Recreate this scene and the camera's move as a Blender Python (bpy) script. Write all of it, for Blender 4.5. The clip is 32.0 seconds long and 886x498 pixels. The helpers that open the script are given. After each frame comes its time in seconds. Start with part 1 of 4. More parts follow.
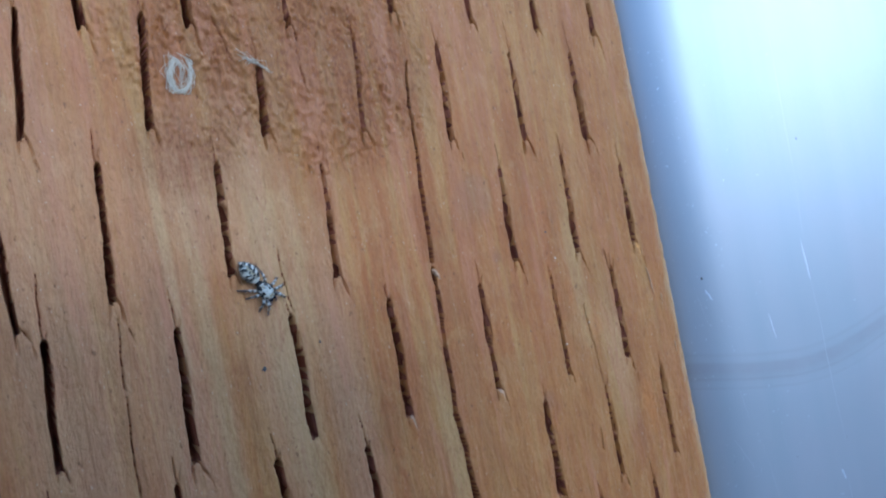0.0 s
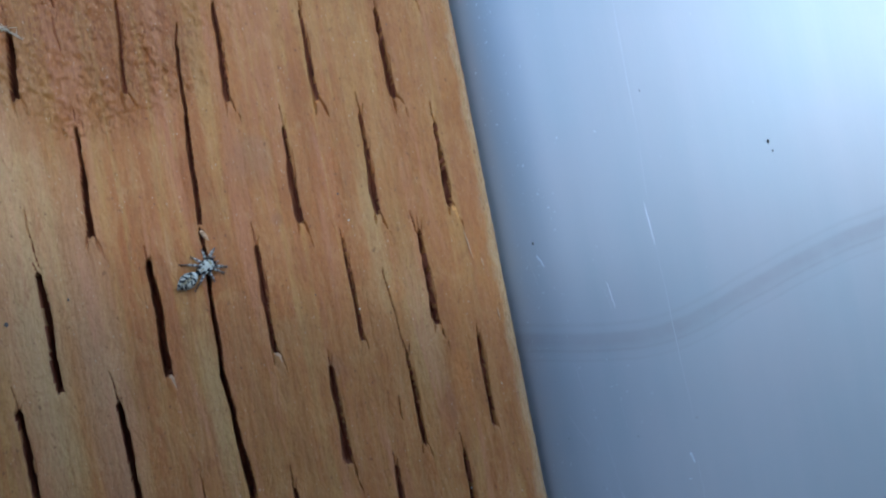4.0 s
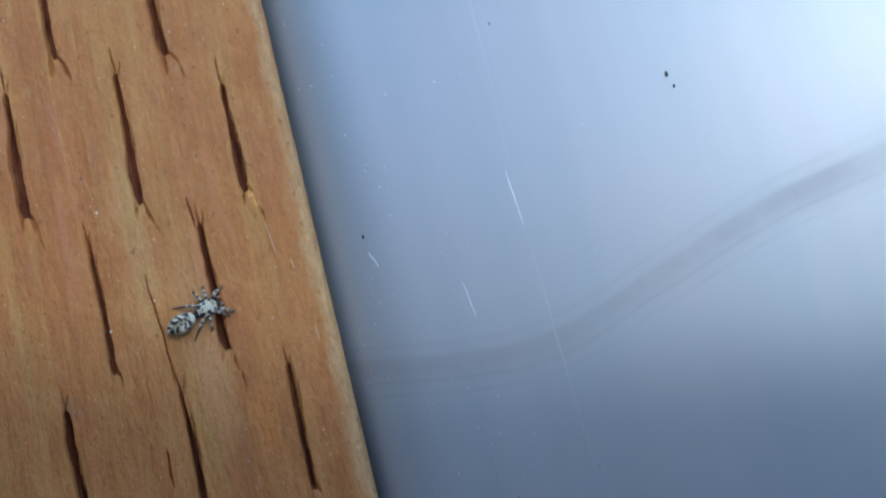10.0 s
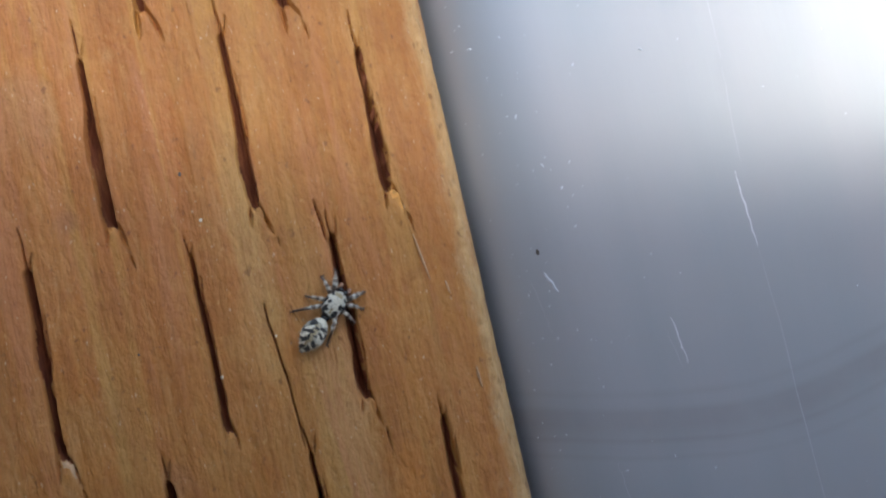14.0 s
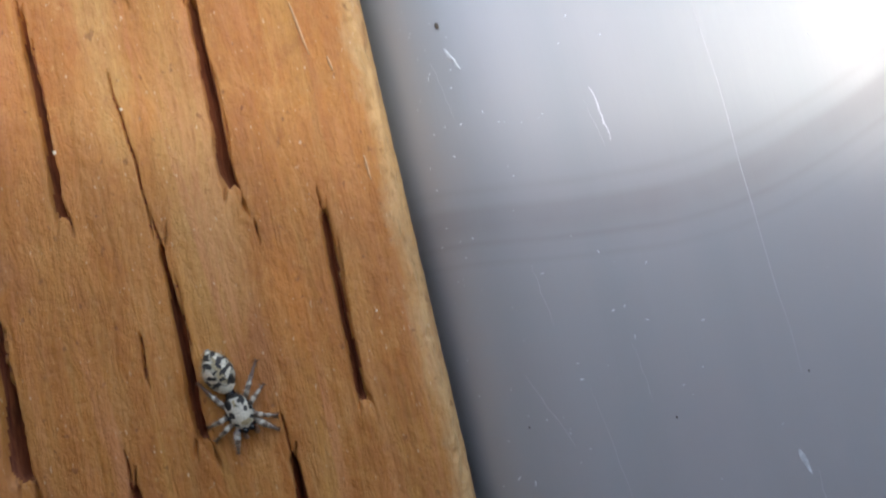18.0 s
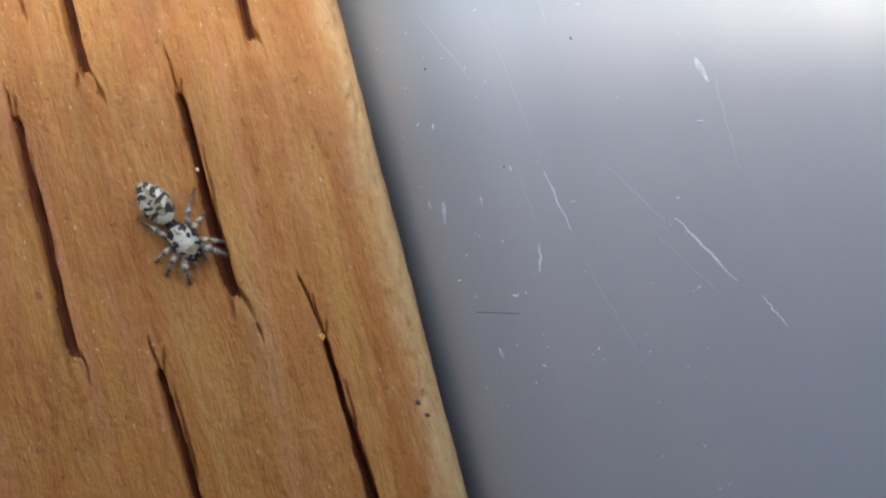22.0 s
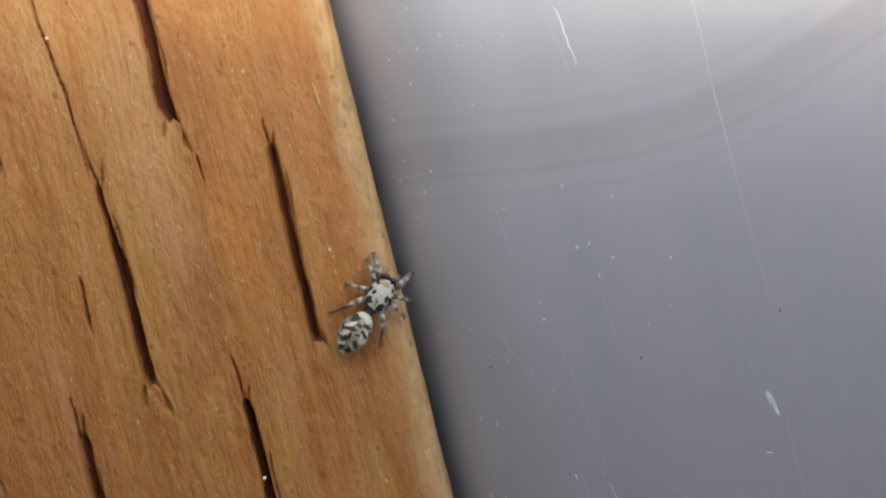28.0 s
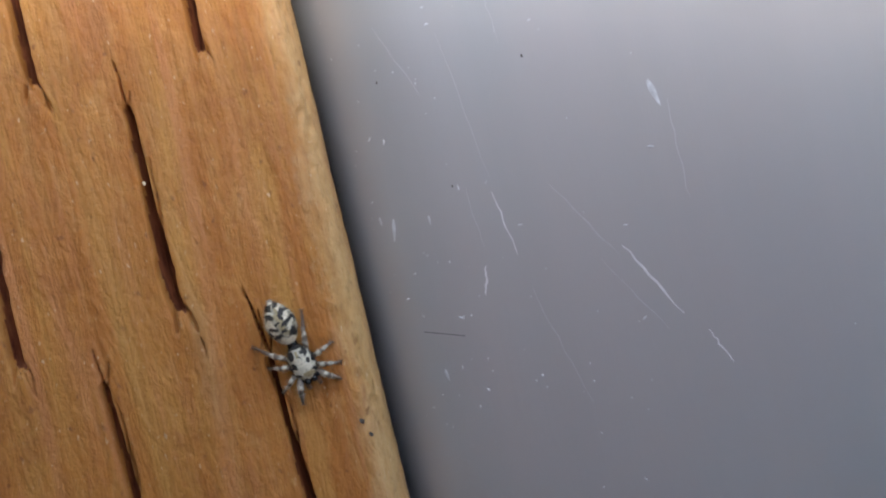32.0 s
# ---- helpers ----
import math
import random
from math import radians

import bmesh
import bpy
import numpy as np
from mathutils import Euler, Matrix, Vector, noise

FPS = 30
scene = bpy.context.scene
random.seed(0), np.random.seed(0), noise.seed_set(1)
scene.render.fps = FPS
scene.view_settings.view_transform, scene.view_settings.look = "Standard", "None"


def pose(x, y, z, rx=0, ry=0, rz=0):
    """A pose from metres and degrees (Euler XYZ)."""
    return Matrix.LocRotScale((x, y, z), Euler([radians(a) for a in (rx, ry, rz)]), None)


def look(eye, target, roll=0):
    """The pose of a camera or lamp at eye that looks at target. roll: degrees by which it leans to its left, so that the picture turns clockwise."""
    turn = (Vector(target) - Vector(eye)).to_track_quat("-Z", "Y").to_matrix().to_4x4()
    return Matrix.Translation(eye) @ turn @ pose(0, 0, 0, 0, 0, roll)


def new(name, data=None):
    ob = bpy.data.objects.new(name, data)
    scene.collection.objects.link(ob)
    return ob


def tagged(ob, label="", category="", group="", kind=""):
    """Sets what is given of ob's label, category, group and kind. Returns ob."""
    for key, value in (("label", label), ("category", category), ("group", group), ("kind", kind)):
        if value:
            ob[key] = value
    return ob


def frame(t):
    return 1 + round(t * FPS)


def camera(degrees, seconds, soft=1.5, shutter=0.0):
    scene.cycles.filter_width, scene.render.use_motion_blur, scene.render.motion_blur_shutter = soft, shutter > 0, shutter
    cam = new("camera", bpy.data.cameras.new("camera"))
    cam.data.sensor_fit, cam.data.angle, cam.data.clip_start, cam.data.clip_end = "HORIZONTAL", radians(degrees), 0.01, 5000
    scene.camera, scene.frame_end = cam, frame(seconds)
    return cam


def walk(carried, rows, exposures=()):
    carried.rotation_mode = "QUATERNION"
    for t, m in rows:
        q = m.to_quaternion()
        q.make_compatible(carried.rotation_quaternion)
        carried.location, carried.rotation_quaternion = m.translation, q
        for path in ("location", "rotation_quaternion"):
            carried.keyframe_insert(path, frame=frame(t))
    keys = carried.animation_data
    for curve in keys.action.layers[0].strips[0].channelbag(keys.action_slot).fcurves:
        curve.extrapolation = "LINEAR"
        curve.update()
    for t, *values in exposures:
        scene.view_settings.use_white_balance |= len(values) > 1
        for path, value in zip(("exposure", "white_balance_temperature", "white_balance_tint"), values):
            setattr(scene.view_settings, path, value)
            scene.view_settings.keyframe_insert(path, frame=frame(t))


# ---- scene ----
MM = 0.001
U = 0.012                      # pitch of the incision teeth along a row
TOP = 0.14                     # height of the timber's upper face over the ground
cam = camera(55.9, 32.0, soft=2.1)
PATH = [
    (0, -85.70, 7.19, 95.81, 5.64, -28.53, -12.77),
    (0.5, -85.94, 7.59, 98.89, 5.45, -28.04, -12.64),
    (1, -85.36, 3.10, 100.60, 6.79, -27.84, -13.25),
    (1.5, -83.43, 0.91, 102.38, 6.29, -27.27, -12.82),
    (2, -73.00, -2.42, 107.26, 5.75, -25.63, -12.61),
    (2.5, -59.34, -3.77, 112.47, 5.19, -23.04, -12.23),
    (3, -53.87, -2.19, 113.42, 4.74, -21.73, -12.12),
    (3.5, -47.43, -3.86, 113.25, 4.20, -20.35, -11.94),
    (5.5, -22.75, -6.89, 110.80, 3.94, -12.48, -11.96),
    (6, -20.73, -17.95, 110.05, 7.53, -12.60, -12.57),
    (6.5, -21.32, -20.54, 107.11, 9.06, -11.74, -12.93),
    (7, -20.22, -23.63, 104.81, 10.41, -11.79, -13.47),
    (7.5, -20.42, -28.05, 107.75, 11.82, -12.07, -13.73),
    (8, -23.88, -27.41, 110.81, 11.45, -12.64, -13.86),
    (8.5, -25.30, -19.40, 114.11, 8.76, -13.15, -13.14),
    (9, -22.50, -19.17, 112.31, 8.73, -12.78, -13.01),
    (9.5, -15.05, -25.72, 108.60, 11.04, -13.24, -14.07),
    (10, -6.29, -21.66, 88.91, 11.43, -13.93, -14.72),
    (10.5, -12.25, -15.80, 77.36, 9.01, -16.96, -14.61),
    (11, -13.19, -14.32, 75.57, 7.50, -16.98, -14.34),
    (11.5, -14.90, -7.53, 76.71, 5.32, -16.40, -13.30),
    (12, -16.14, -4.02, 76.07, 4.04, -16.50, -12.89),
    (12.5, -10.25, -7.23, 73.27, 4.65, -13.72, -12.89),
    (13, -12.87, -4.99, 71.08, 3.45, -13.82, -12.82),
    (13.5, -12.75, -6.27, 69.26, 4.38, -13.02, -13.04),
    (15.5, -10.96, -11.16, 62.75, 7.15, -11.98, -13.07),
    (16, -7.99, -15.83, 62.79, 7.93, -11.28, -13.04),
    (16.5, -9.44, -16.91, 57.72, 7.74, -11.51, -13.09),
    (17, -5.69, -20.46, 57.92, 5.48, -10.96, -12.96),
    (17.5, -6.60, -21.52, 58.05, 6.55, -11.08, -13.01),
    (18, -4.57, -27.26, 57.12, 7.85, -10.84, -13.58),
    (18.5, -0.19, -31.32, 56.36, 3.63, -10.13, -14.50),
    (19, -0.81, -37.33, 54.47, 3.08, -10.26, -14.35),
    (19.5, -3.52, -39.26, 54.64, 3.55, -9.71, -14.52),
    (20, -3.22, -42.37, 54.53, 3.43, -10.04, -14.73),
    (20.5, -6.63, -42.56, 55.70, 3.91, -9.98, -14.53),
    (21, -3.18, -46.88, 56.65, 4.13, -9.67, -14.81),
    (21.5, -0.89, -49.69, 55.50, 4.53, -8.92, -14.68),
    (22, -0.58, -48.82, 54.97, 4.04, -9.16, -14.96),
    (22.5, 2.83, -47.30, 56.28, 4.30, -8.98, -14.86),
    (23, 7.14, -47.30, 57.30, 4.30, -8.70, -14.95),
    (23.5, 7.74, -46.01, 56.38, 3.47, -8.76, -14.97),
    (24, 10.97, -46.50, 54.90, 3.14, -6.87, -14.90),
    (24.5, 3.84, -38.90, 55.38, 3.64, -9.46, -14.71),
    (25, 5.54, -35.75, 56.79, 4.47, -9.45, -14.29),
    (25.5, 9.07, -29.82, 58.45, 3.95, -9.50, -14.33),
    (27.5, -0.36, -22.32, 55.18, 1.69, -10.60, -13.90),
    (28, -0.33, -25.63, 55.04, 1.19, -10.38, -14.20),
    (28.5, -2.65, -27.96, 55.82, 3.88, -10.36, -14.18),
    (29, -6.37, -27.85, 55.48, 3.46, -10.65, -14.20),
    (29.5, -0.52, -34.14, 56.30, 3.83, -8.80, -14.44),
    (30, -0.07, -32.49, 56.72, 2.30, -9.02, -14.39),
    (30.5, -1.15, -35.21, 56.80, 2.02, -8.10, -13.96),
    (31, 4.90, -39.06, 57.15, 2.33, -6.54, -13.86),
    (31.5, 6.27, -41.70, 56.82, 1.71, -6.47, -13.86),
    (32, 6.66, -46.91, 55.07, 1.40, -5.98, -13.52),
]
walk(cam, [(t, pose(x * MM, y * MM, TOP + z * MM, rx, ry, rz)) for t, x, y, z, rx, ry, rz in PATH],
     exposures=[(0, 1.44, 4500, -1), (3, 1.33, 4650, -3), (6, 1.15, 5200, -5), (9.5, 1.25, 5250, -3), (11, 1.42, 5450, -2), (13, 1.75, 6400, 2), (16, 1.74, 6950, 4), (18, 1.95, 7200, 5), (20, 2.22, 7200, 4), (23, 2.25, 7300, 4), (25, 2.25, 7900, 5), (28, 2.38, 8300, 7), (29, 2.32, 8400, 7), (30.5, 2.38, 8200, 7), (32, 2.3, 7900, 7)])

# ---- light ----
world = bpy.data.worlds.new("sky")
scene.world = world
world.use_nodes = True
wn = world.node_tree
sky = wn.nodes.new("ShaderNodeTexSky")
sky.sky_type, sky.sun_disc = "NISHITA", False
sky.sun_elevation, sky.sun_rotation = radians(79), radians(33)
sky.air_density, sky.dust_density, sky.ozone_density = 1.0, 1.8, 1.0
back = wn.nodes["Background"]
wn.links.new(sky.outputs[0], back.inputs[0])
back.inputs[1].default_value = 0.15
sun_data = bpy.data.lights.new("sun", "SUN")
sun_data.energy, sun_data.angle, sun_data.color = 0.55, radians(10), (1.0, 0.97, 0.92)
sun = new("sun", sun_data)
sun.matrix_world = look((0.15, 0.23, 1.6), (0, 0, 0.14))


# ---- materials ----
def material(name):
    m = bpy.data.materials.new(name)
    m.use_nodes = True
    nt = m.node_tree
    return m, nt, nt.nodes["Principled BSDF"]


def node(nt, kind, **values):
    n = nt.nodes.new(kind)
    for key, value in values.items():
        n.inputs[key].default_value = value
    return n


def coords(nt, scale, rotation=(0, 0, 0)):
    tc = nt.nodes.new("ShaderNodeTexCoord")
    mp = nt.nodes.new("ShaderNodeMapping")
    mp.inputs["Scale"].default_value = scale
    mp.inputs["Rotation"].default_value = rotation
    nt.links.new(tc.outputs["Object"], mp.inputs["Vector"])
    return mp.outputs["Vector"]


def noise_tex(nt, vector, scale, detail=4.0, rough=0.55, distort=0.0):
    n = node(nt, "ShaderNodeTexNoise", Scale=scale, Detail=detail, Roughness=rough, Distortion=distort)
    nt.links.new(vector, n.inputs["Vector"])
    return n.outputs["Fac"]


def ramp(nt, fac, stops):
    r = nt.nodes.new("ShaderNodeValToRGB")
    els = r.color_ramp.elements
    while len(els) < len(stops):
        els.new(0.5)
    for e, (p, c) in zip(els, stops):
        e.position, e.color = p, (*c, 1) if len(c) == 3 else c
    nt.links.new(fac, r.inputs["Fac"])
    return r.outputs["Color"]


def grey(*stops):
    return [(p, (v, v, v)) for p, v in stops]


def mix(nt, fac, a, b, blend="MIX"):
    n = nt.nodes.new("ShaderNodeMix")
    n.data_type, n.blend_type = "RGBA", blend
    for sock, value in ((n.inputs[0], fac), (n.inputs[6], a), (n.inputs[7], b)):
        if isinstance(value, (int, float)):
            sock.default_value = value
        elif isinstance(value, tuple):
            sock.default_value = (*value, 1)
        else:
            nt.links.new(value, sock)
    return n.outputs[2]


def math_node(nt, op, a, b=0.0):
    n = nt.nodes.new("ShaderNodeMath")
    n.operation = op
    for sock, value in ((n.inputs[0], a), (n.inputs[1], b)):
        if isinstance(value, (int, float)):
            sock.default_value = value
        else:
            nt.links.new(value, sock)
    return n.outputs[0]


def bump(nt, bsdf, height, strength, distance):
    b = node(nt, "ShaderNodeBump", Strength=strength, Distance=distance)
    nt.links.new(height, b.inputs["Height"])
    nt.links.new(b.outputs["Normal"], bsdf.inputs["Normal"])


def ellipse(nt, spots, ragged, soft):
    """1 inside the given ellipses (x, y, rx, ry, all in pitches), with a ragged rim."""
    tc = nt.nodes.new("ShaderNodeTexCoord")
    xyz = nt.nodes.new("ShaderNodeSeparateXYZ")
    nt.links.new(tc.outputs["Object"], xyz.inputs[0])
    total = None
    for x, y, rx, ry in spots:
        dx = math_node(nt, "DIVIDE", math_node(nt, "SUBTRACT", xyz.outputs[0], x * U), rx * U)
        dy = math_node(nt, "DIVIDE", math_node(nt, "SUBTRACT", xyz.outputs[1], y * U), ry * U)
        r = math_node(nt, "ADD", math_node(nt, "MULTIPLY", dx, dx), math_node(nt, "MULTIPLY", dy, dy))
        r = math_node(nt, "ADD", math_node(nt, "MULTIPLY", r, 0.25), math_node(nt, "MULTIPLY", math_node(nt, "SUBTRACT", ragged, 0.5), 1.4))
        one = ramp(nt, r, grey((0.02, 1), (0.02 + soft, 0)))
        total = one if total is None else math_node(nt, "MAXIMUM", total, one)
    return total


def wood_material():
    m, nt, bsdf = material("incised_timber")
    link = nt.links.new
    # the grain runs along y: long in y, fine in x; weathering has broken it up into grains and blotches
    fine = noise_tex(nt, coords(nt, (1500, 240, 900), (0, 0, radians(1.5))), 1.0, 6.0, 0.7, 0.7)
    fibre = noise_tex(nt, coords(nt, (3600, 700, 3000)), 1.0, 3.0, 0.6, 0.6)
    band = noise_tex(nt, coords(nt, (200, 16, 90), (0, 0, radians(-1))), 1.0, 4.0, 0.55, 1.4)
    broad = noise_tex(nt, coords(nt, (60, 28, 40)), 1.0, 3.0, 0.55)
    blot = noise_tex(nt, coords(nt, (300, 170, 150)), 1.0, 6.0, 0.7, 0.6)
    patch = noise_tex(nt, coords(nt, (115, 62, 80), (0, 0, 0.2)), 1.0, 4.0, 0.6, 1.0)
    crumb = noise_tex(nt, coords(nt, (2100, 1300, 2100)), 1.0, 4.0, 0.65)
    ridge = noise_tex(nt, coords(nt, (1150, 42, 500), (0, 0, radians(1))), 1.0, 4.0, 0.6, 1.2)
    glint = noise_tex(nt, coords(nt, (4200, 1700, 3000)), 1.0, 1.0, 0.5)
    speck = noise_tex(nt, coords(nt, (1500, 900, 1200)), 1.0, 2.0, 0.5)
    base = ramp(nt, band, [(0.25, (0.34, 0.13, 0.038)), (0.43, (0.45, 0.19, 0.060)), (0.6, (0.49, 0.24, 0.092)), (0.78, (0.42, 0.165, 0.052))])
    stripe = noise_tex(nt, coords(nt, (360, 14, 120), (0, 0, radians(0.6))), 1.0, 3.0, 0.6, 0.8)
    base = mix(nt, ramp(nt, stripe, grey((0.50, 0), (0.62, 0.85))), base, (0.54, 0.335, 0.14))
    base = mix(nt, ramp(nt, stripe, grey((0.34, 0.55), (0.47, 0))), base, (0.38, 0.155, 0.047))
    base = mix(nt, ramp(nt, broad, grey((0.38, 0), (0.7, 0.6))), base, (0.46, 0.26, 0.092))
    base = mix(nt, ramp(nt, patch, grey((0.50, 0), (0.66, 0.55))), base, (0.46, 0.225, 0.10))
    base = mix(nt, ramp(nt, patch, grey((0.32, 0.45), (0.46, 0))), base, (0.45, 0.27, 0.12))
    base = mix(nt, ramp(nt, blot, grey((0.50, 0), (0.66, 0.5))), base, (0.34, 0.145, 0.056))
    base = mix(nt, ramp(nt, blot, grey((0.30, 0.7), (0.46, 0))), base, (0.56, 0.34, 0.17))
    # pale bleached streaks and a dirty, furred patch
    base = mix(nt, math_node(nt, "MULTIPLY", ellipse(nt, [(-4.62, -0.3, 0.16, 2.2), (-4.35, 0.7, 0.08, 0.9), (-5.35, -0.2, 0.07, 1.7), (-0.98, -0.1, 0.10, 0.75), (-0.62, -1.2, 0.16, 0.8), (-5.6, 1.0, 0.05, 1.2), (-3.05, -1.6, 0.10, 0.8)], math_node(nt, "ADD", math_node(nt, "MULTIPLY", fine, 0.6), math_node(nt, "MULTIPLY", blot, 0.4)), 0.5), 0.65), base, (0.56, 0.42, 0.25))
    wash = ellipse(nt, [(-4.75, 0.3, 0.3, 2.2), (-5.7, -0.6, 0.35, 2.0), (-4.1, -0.9, 0.2, 1.6), (-6.6, 0.2, 0.5, 2.2), (-5.2, 1.5, 0.5, 0.6)], math_node(nt, "ADD", math_node(nt, "MULTIPLY", stripe, 0.7), math_node(nt, "MULTIPLY", blot, 0.3)), 0.6)
    base = mix(nt, math_node(nt, "MULTIPLY", wash, 0.33), base, (0.66, 0.52, 0.46))
    base = mix(nt, math_node(nt, "MULTIPLY", ellipse(nt, [(-3.75, 2.75, 1.2, 1.0), (-4.7, 2.9, 0.8, 0.9), (-2.9, 2.45, 0.4, 0.6), (-5.2, 1.9, 0.5, 0.4), (-3.4, 2.3, 0.5, 0.7)], math_node(nt, "ADD", math_node(nt, "MULTIPLY", blot, 0.55), math_node(nt, "MULTIPLY", fine, 0.55)), 0.5), ramp(nt, crumb, grey((0.35, 1.0), (0.62, 0.6)))), base, (0.25, 0.096, 0.022))
    # an orange resin spot, small lilac-grey stains and one olive streak
    base = mix(nt, math_node(nt, "MULTIPLY", ellipse(nt, [(-0.86, -0.75, 0.10, 0.10), (-0.25, -1.9, 0.08, 0.3)], blot, 0.5), 0.3), base, (0.62, 0.24, 0.06))
    base = mix(nt, math_node(nt, "MULTIPLY", ellipse(nt, [(-0.47, -2.15, 0.05, 0.22), (-1.72, -1.45, 0.07, 0.10), (-0.33, -4.2, 0.05, 0.35), (-2.05, 0.30, 0.06, 0.06), (-2.2, 1.0, 0.2, 0.25)], blot, 0.5), 0.5), base, (0.34, 0.19, 0.14))
    base = mix(nt, math_node(nt, "MULTIPLY", ellipse(nt, [(-0.86, -0.95, 0.10, 0.5), (-0.72, -0.3, 0.10, 0.6), (-0.62, -3.9, 0.10, 0.9), (-0.75, -2.0, 0.10, 0.6)], math_node(nt, "ADD", math_node(nt, "MULTIPLY", stripe, 0.5), math_node(nt, "MULTIPLY", blot, 0.5)), 0.6), 0.3), base, (0.48, 0.31, 0.13))
    # the worn, greyed arris with its pits
    tc = nt.nodes.new("ShaderNodeTexCoord")
    xyz = nt.nodes.new("ShaderNodeSeparateXYZ")
    link(tc.outputs["Object"], xyz.inputs[0])
    rim = math_node(nt, "ADD", math_node(nt, "DIVIDE", xyz.outputs[0], U), math_node(nt, "MULTIPLY", math_node(nt, "SUBTRACT", blot, 0.5), 0.35))
    rim = ramp(nt, rim, grey((0.36, 0), (0.47, 1)))
    base = mix(nt, math_node(nt, "MULTIPLY", rim, 0.7), base, (0.68, 0.57, 0.47))
    pit = noise_tex(nt, coords(nt, (2100, 560, 2100)), 1.0, 4.0, 0.7)
    base = mix(nt, math_node(nt, "MULTIPLY", rim, ramp(nt, pit, grey((0.54, 0), (0.68, 0.5)))), base, (0.15, 0.085, 0.04))
    grain = ramp(nt, fine, [(0.3, (0.74, 0.66, 0.58)), (0.5, (1, 1, 1)), (0.72, (1.13, 1.14, 1.15))])
    base = mix(nt, 0.08, base, grain, "MULTIPLY")
    grains = ramp(nt, crumb, [(0.3, (0.70, 0.62, 0.56)), (0.46, (1, 1, 1)), (0.6, (1.06, 1.07, 1.08)), (0.72, (1.22, 1.25, 1.3))])
    base = mix(nt, 0.42, base, grains, "MULTIPLY")
    hair = ramp(nt, fibre, [(0.32, (0.78, 0.72, 0.66)), (0.48, (1, 1, 1)), (0.68, (1.1, 1.1, 1.12))])
    base = mix(nt, 0.2, base, hair, "MULTIPLY")
    lump = noise_tex(nt, coords(nt, (820, 560, 820)), 1.0, 4.0, 0.6, 0.4)
    base = mix(nt, ramp(nt, lump, grey((0.30, 0.18), (0.44, 0))), base, (0.26, 0.11, 0.05))
    base = mix(nt, ramp(nt, lump, grey((0.56, 0), (0.70, 0.16))), base, (0.50, 0.30, 0.165))
    pits = noise_tex(nt, coords(nt, (560, 420, 560)), 1.0, 5.0, 0.75)
    base = mix(nt, ramp(nt, pits, grey((0.67, 0), (0.80, 0.6))), base, (0.15, 0.065, 0.035))
    base = mix(nt, ramp(nt, speck, grey((0.66, 0), (0.73, 0.6))), base, (0.17, 0.075, 0.04))
    base = mix(nt, ramp(nt, speck, grey((0.25, 0.5), (0.31, 0))), base, (0.60, 0.40, 0.24))
    base = mix(nt, 1.0, base, (0.80, 0.635, 0.36), "MULTIPLY")
    base = mix(nt, ramp(nt, ridge, grey((0.30, 0.16), (0.42, 0))), base, (0.27, 0.105, 0.04))
    base = mix(nt, ramp(nt, ridge, grey((0.58, 0), (0.70, 0.1))), base, (0.52, 0.30, 0.13))
    worn = noise_tex(nt, coords(nt, (640, 130, 400), (0, 0, radians(2))), 1.0, 5.0, 0.7, 1.2)
    base = mix(nt, ramp(nt, worn, grey((0.54, 0), (0.68, 0.45))), base, (0.29, 0.105, 0.032))
    base = mix(nt, ramp(nt, worn, grey((0.30, 0.4), (0.44, 0))), base, (0.47, 0.25, 0.095))
    # broad streaks along the grain, some reddish, some olive
    vein = noise_tex(nt, coords(nt, (330, 26, 200), (0, 0, radians(1))), 1.0, 4.0, 0.6, 1.0)
    base = mix(nt, ramp(nt, vein, grey((0.52, 0), (0.66, 0.42))), base, (0.44, 0.175, 0.078))
    base = mix(nt, ramp(nt, vein, grey((0.32, 0.28), (0.46, 0))), base, (0.36, 0.195, 0.058))
    base = mix(nt, math_node(nt, "MULTIPLY", ramp(nt, glint, grey((0.68, 0), (0.76, 0.6))), ramp(nt, lump, grey((0.46, 0), (0.60, 1)))), base, (0.60, 0.44, 0.28))
    link(base, bsdf.inputs["Base Color"])
    link(ramp(nt, fine, grey((0.3, 0.66), (0.7, 0.44))), bsdf.inputs["Roughness"])
    bsdf.inputs["Specular IOR Level"].default_value = 0.35
    h = math_node(nt, "ADD", math_node(nt, "MULTIPLY", fine, 0.22), math_node(nt, "ADD", math_node(nt, "MULTIPLY", fibre, 0.15), math_node(nt, "ADD", math_node(nt, "MULTIPLY", blot, 0.6), math_node(nt, "ADD", math_node(nt, "MULTIPLY", crumb, 0.6), math_node(nt, "ADD", math_node(nt, "MULTIPLY", lump, 0.5), math_node(nt, "ADD", math_node(nt, "MULTIPLY", worn, 0.9), math_node(nt, "MULTIPLY", ridge, 0.5)))))))
    bump(nt, bsdf, h, 0.6, 0.00045)
    return m


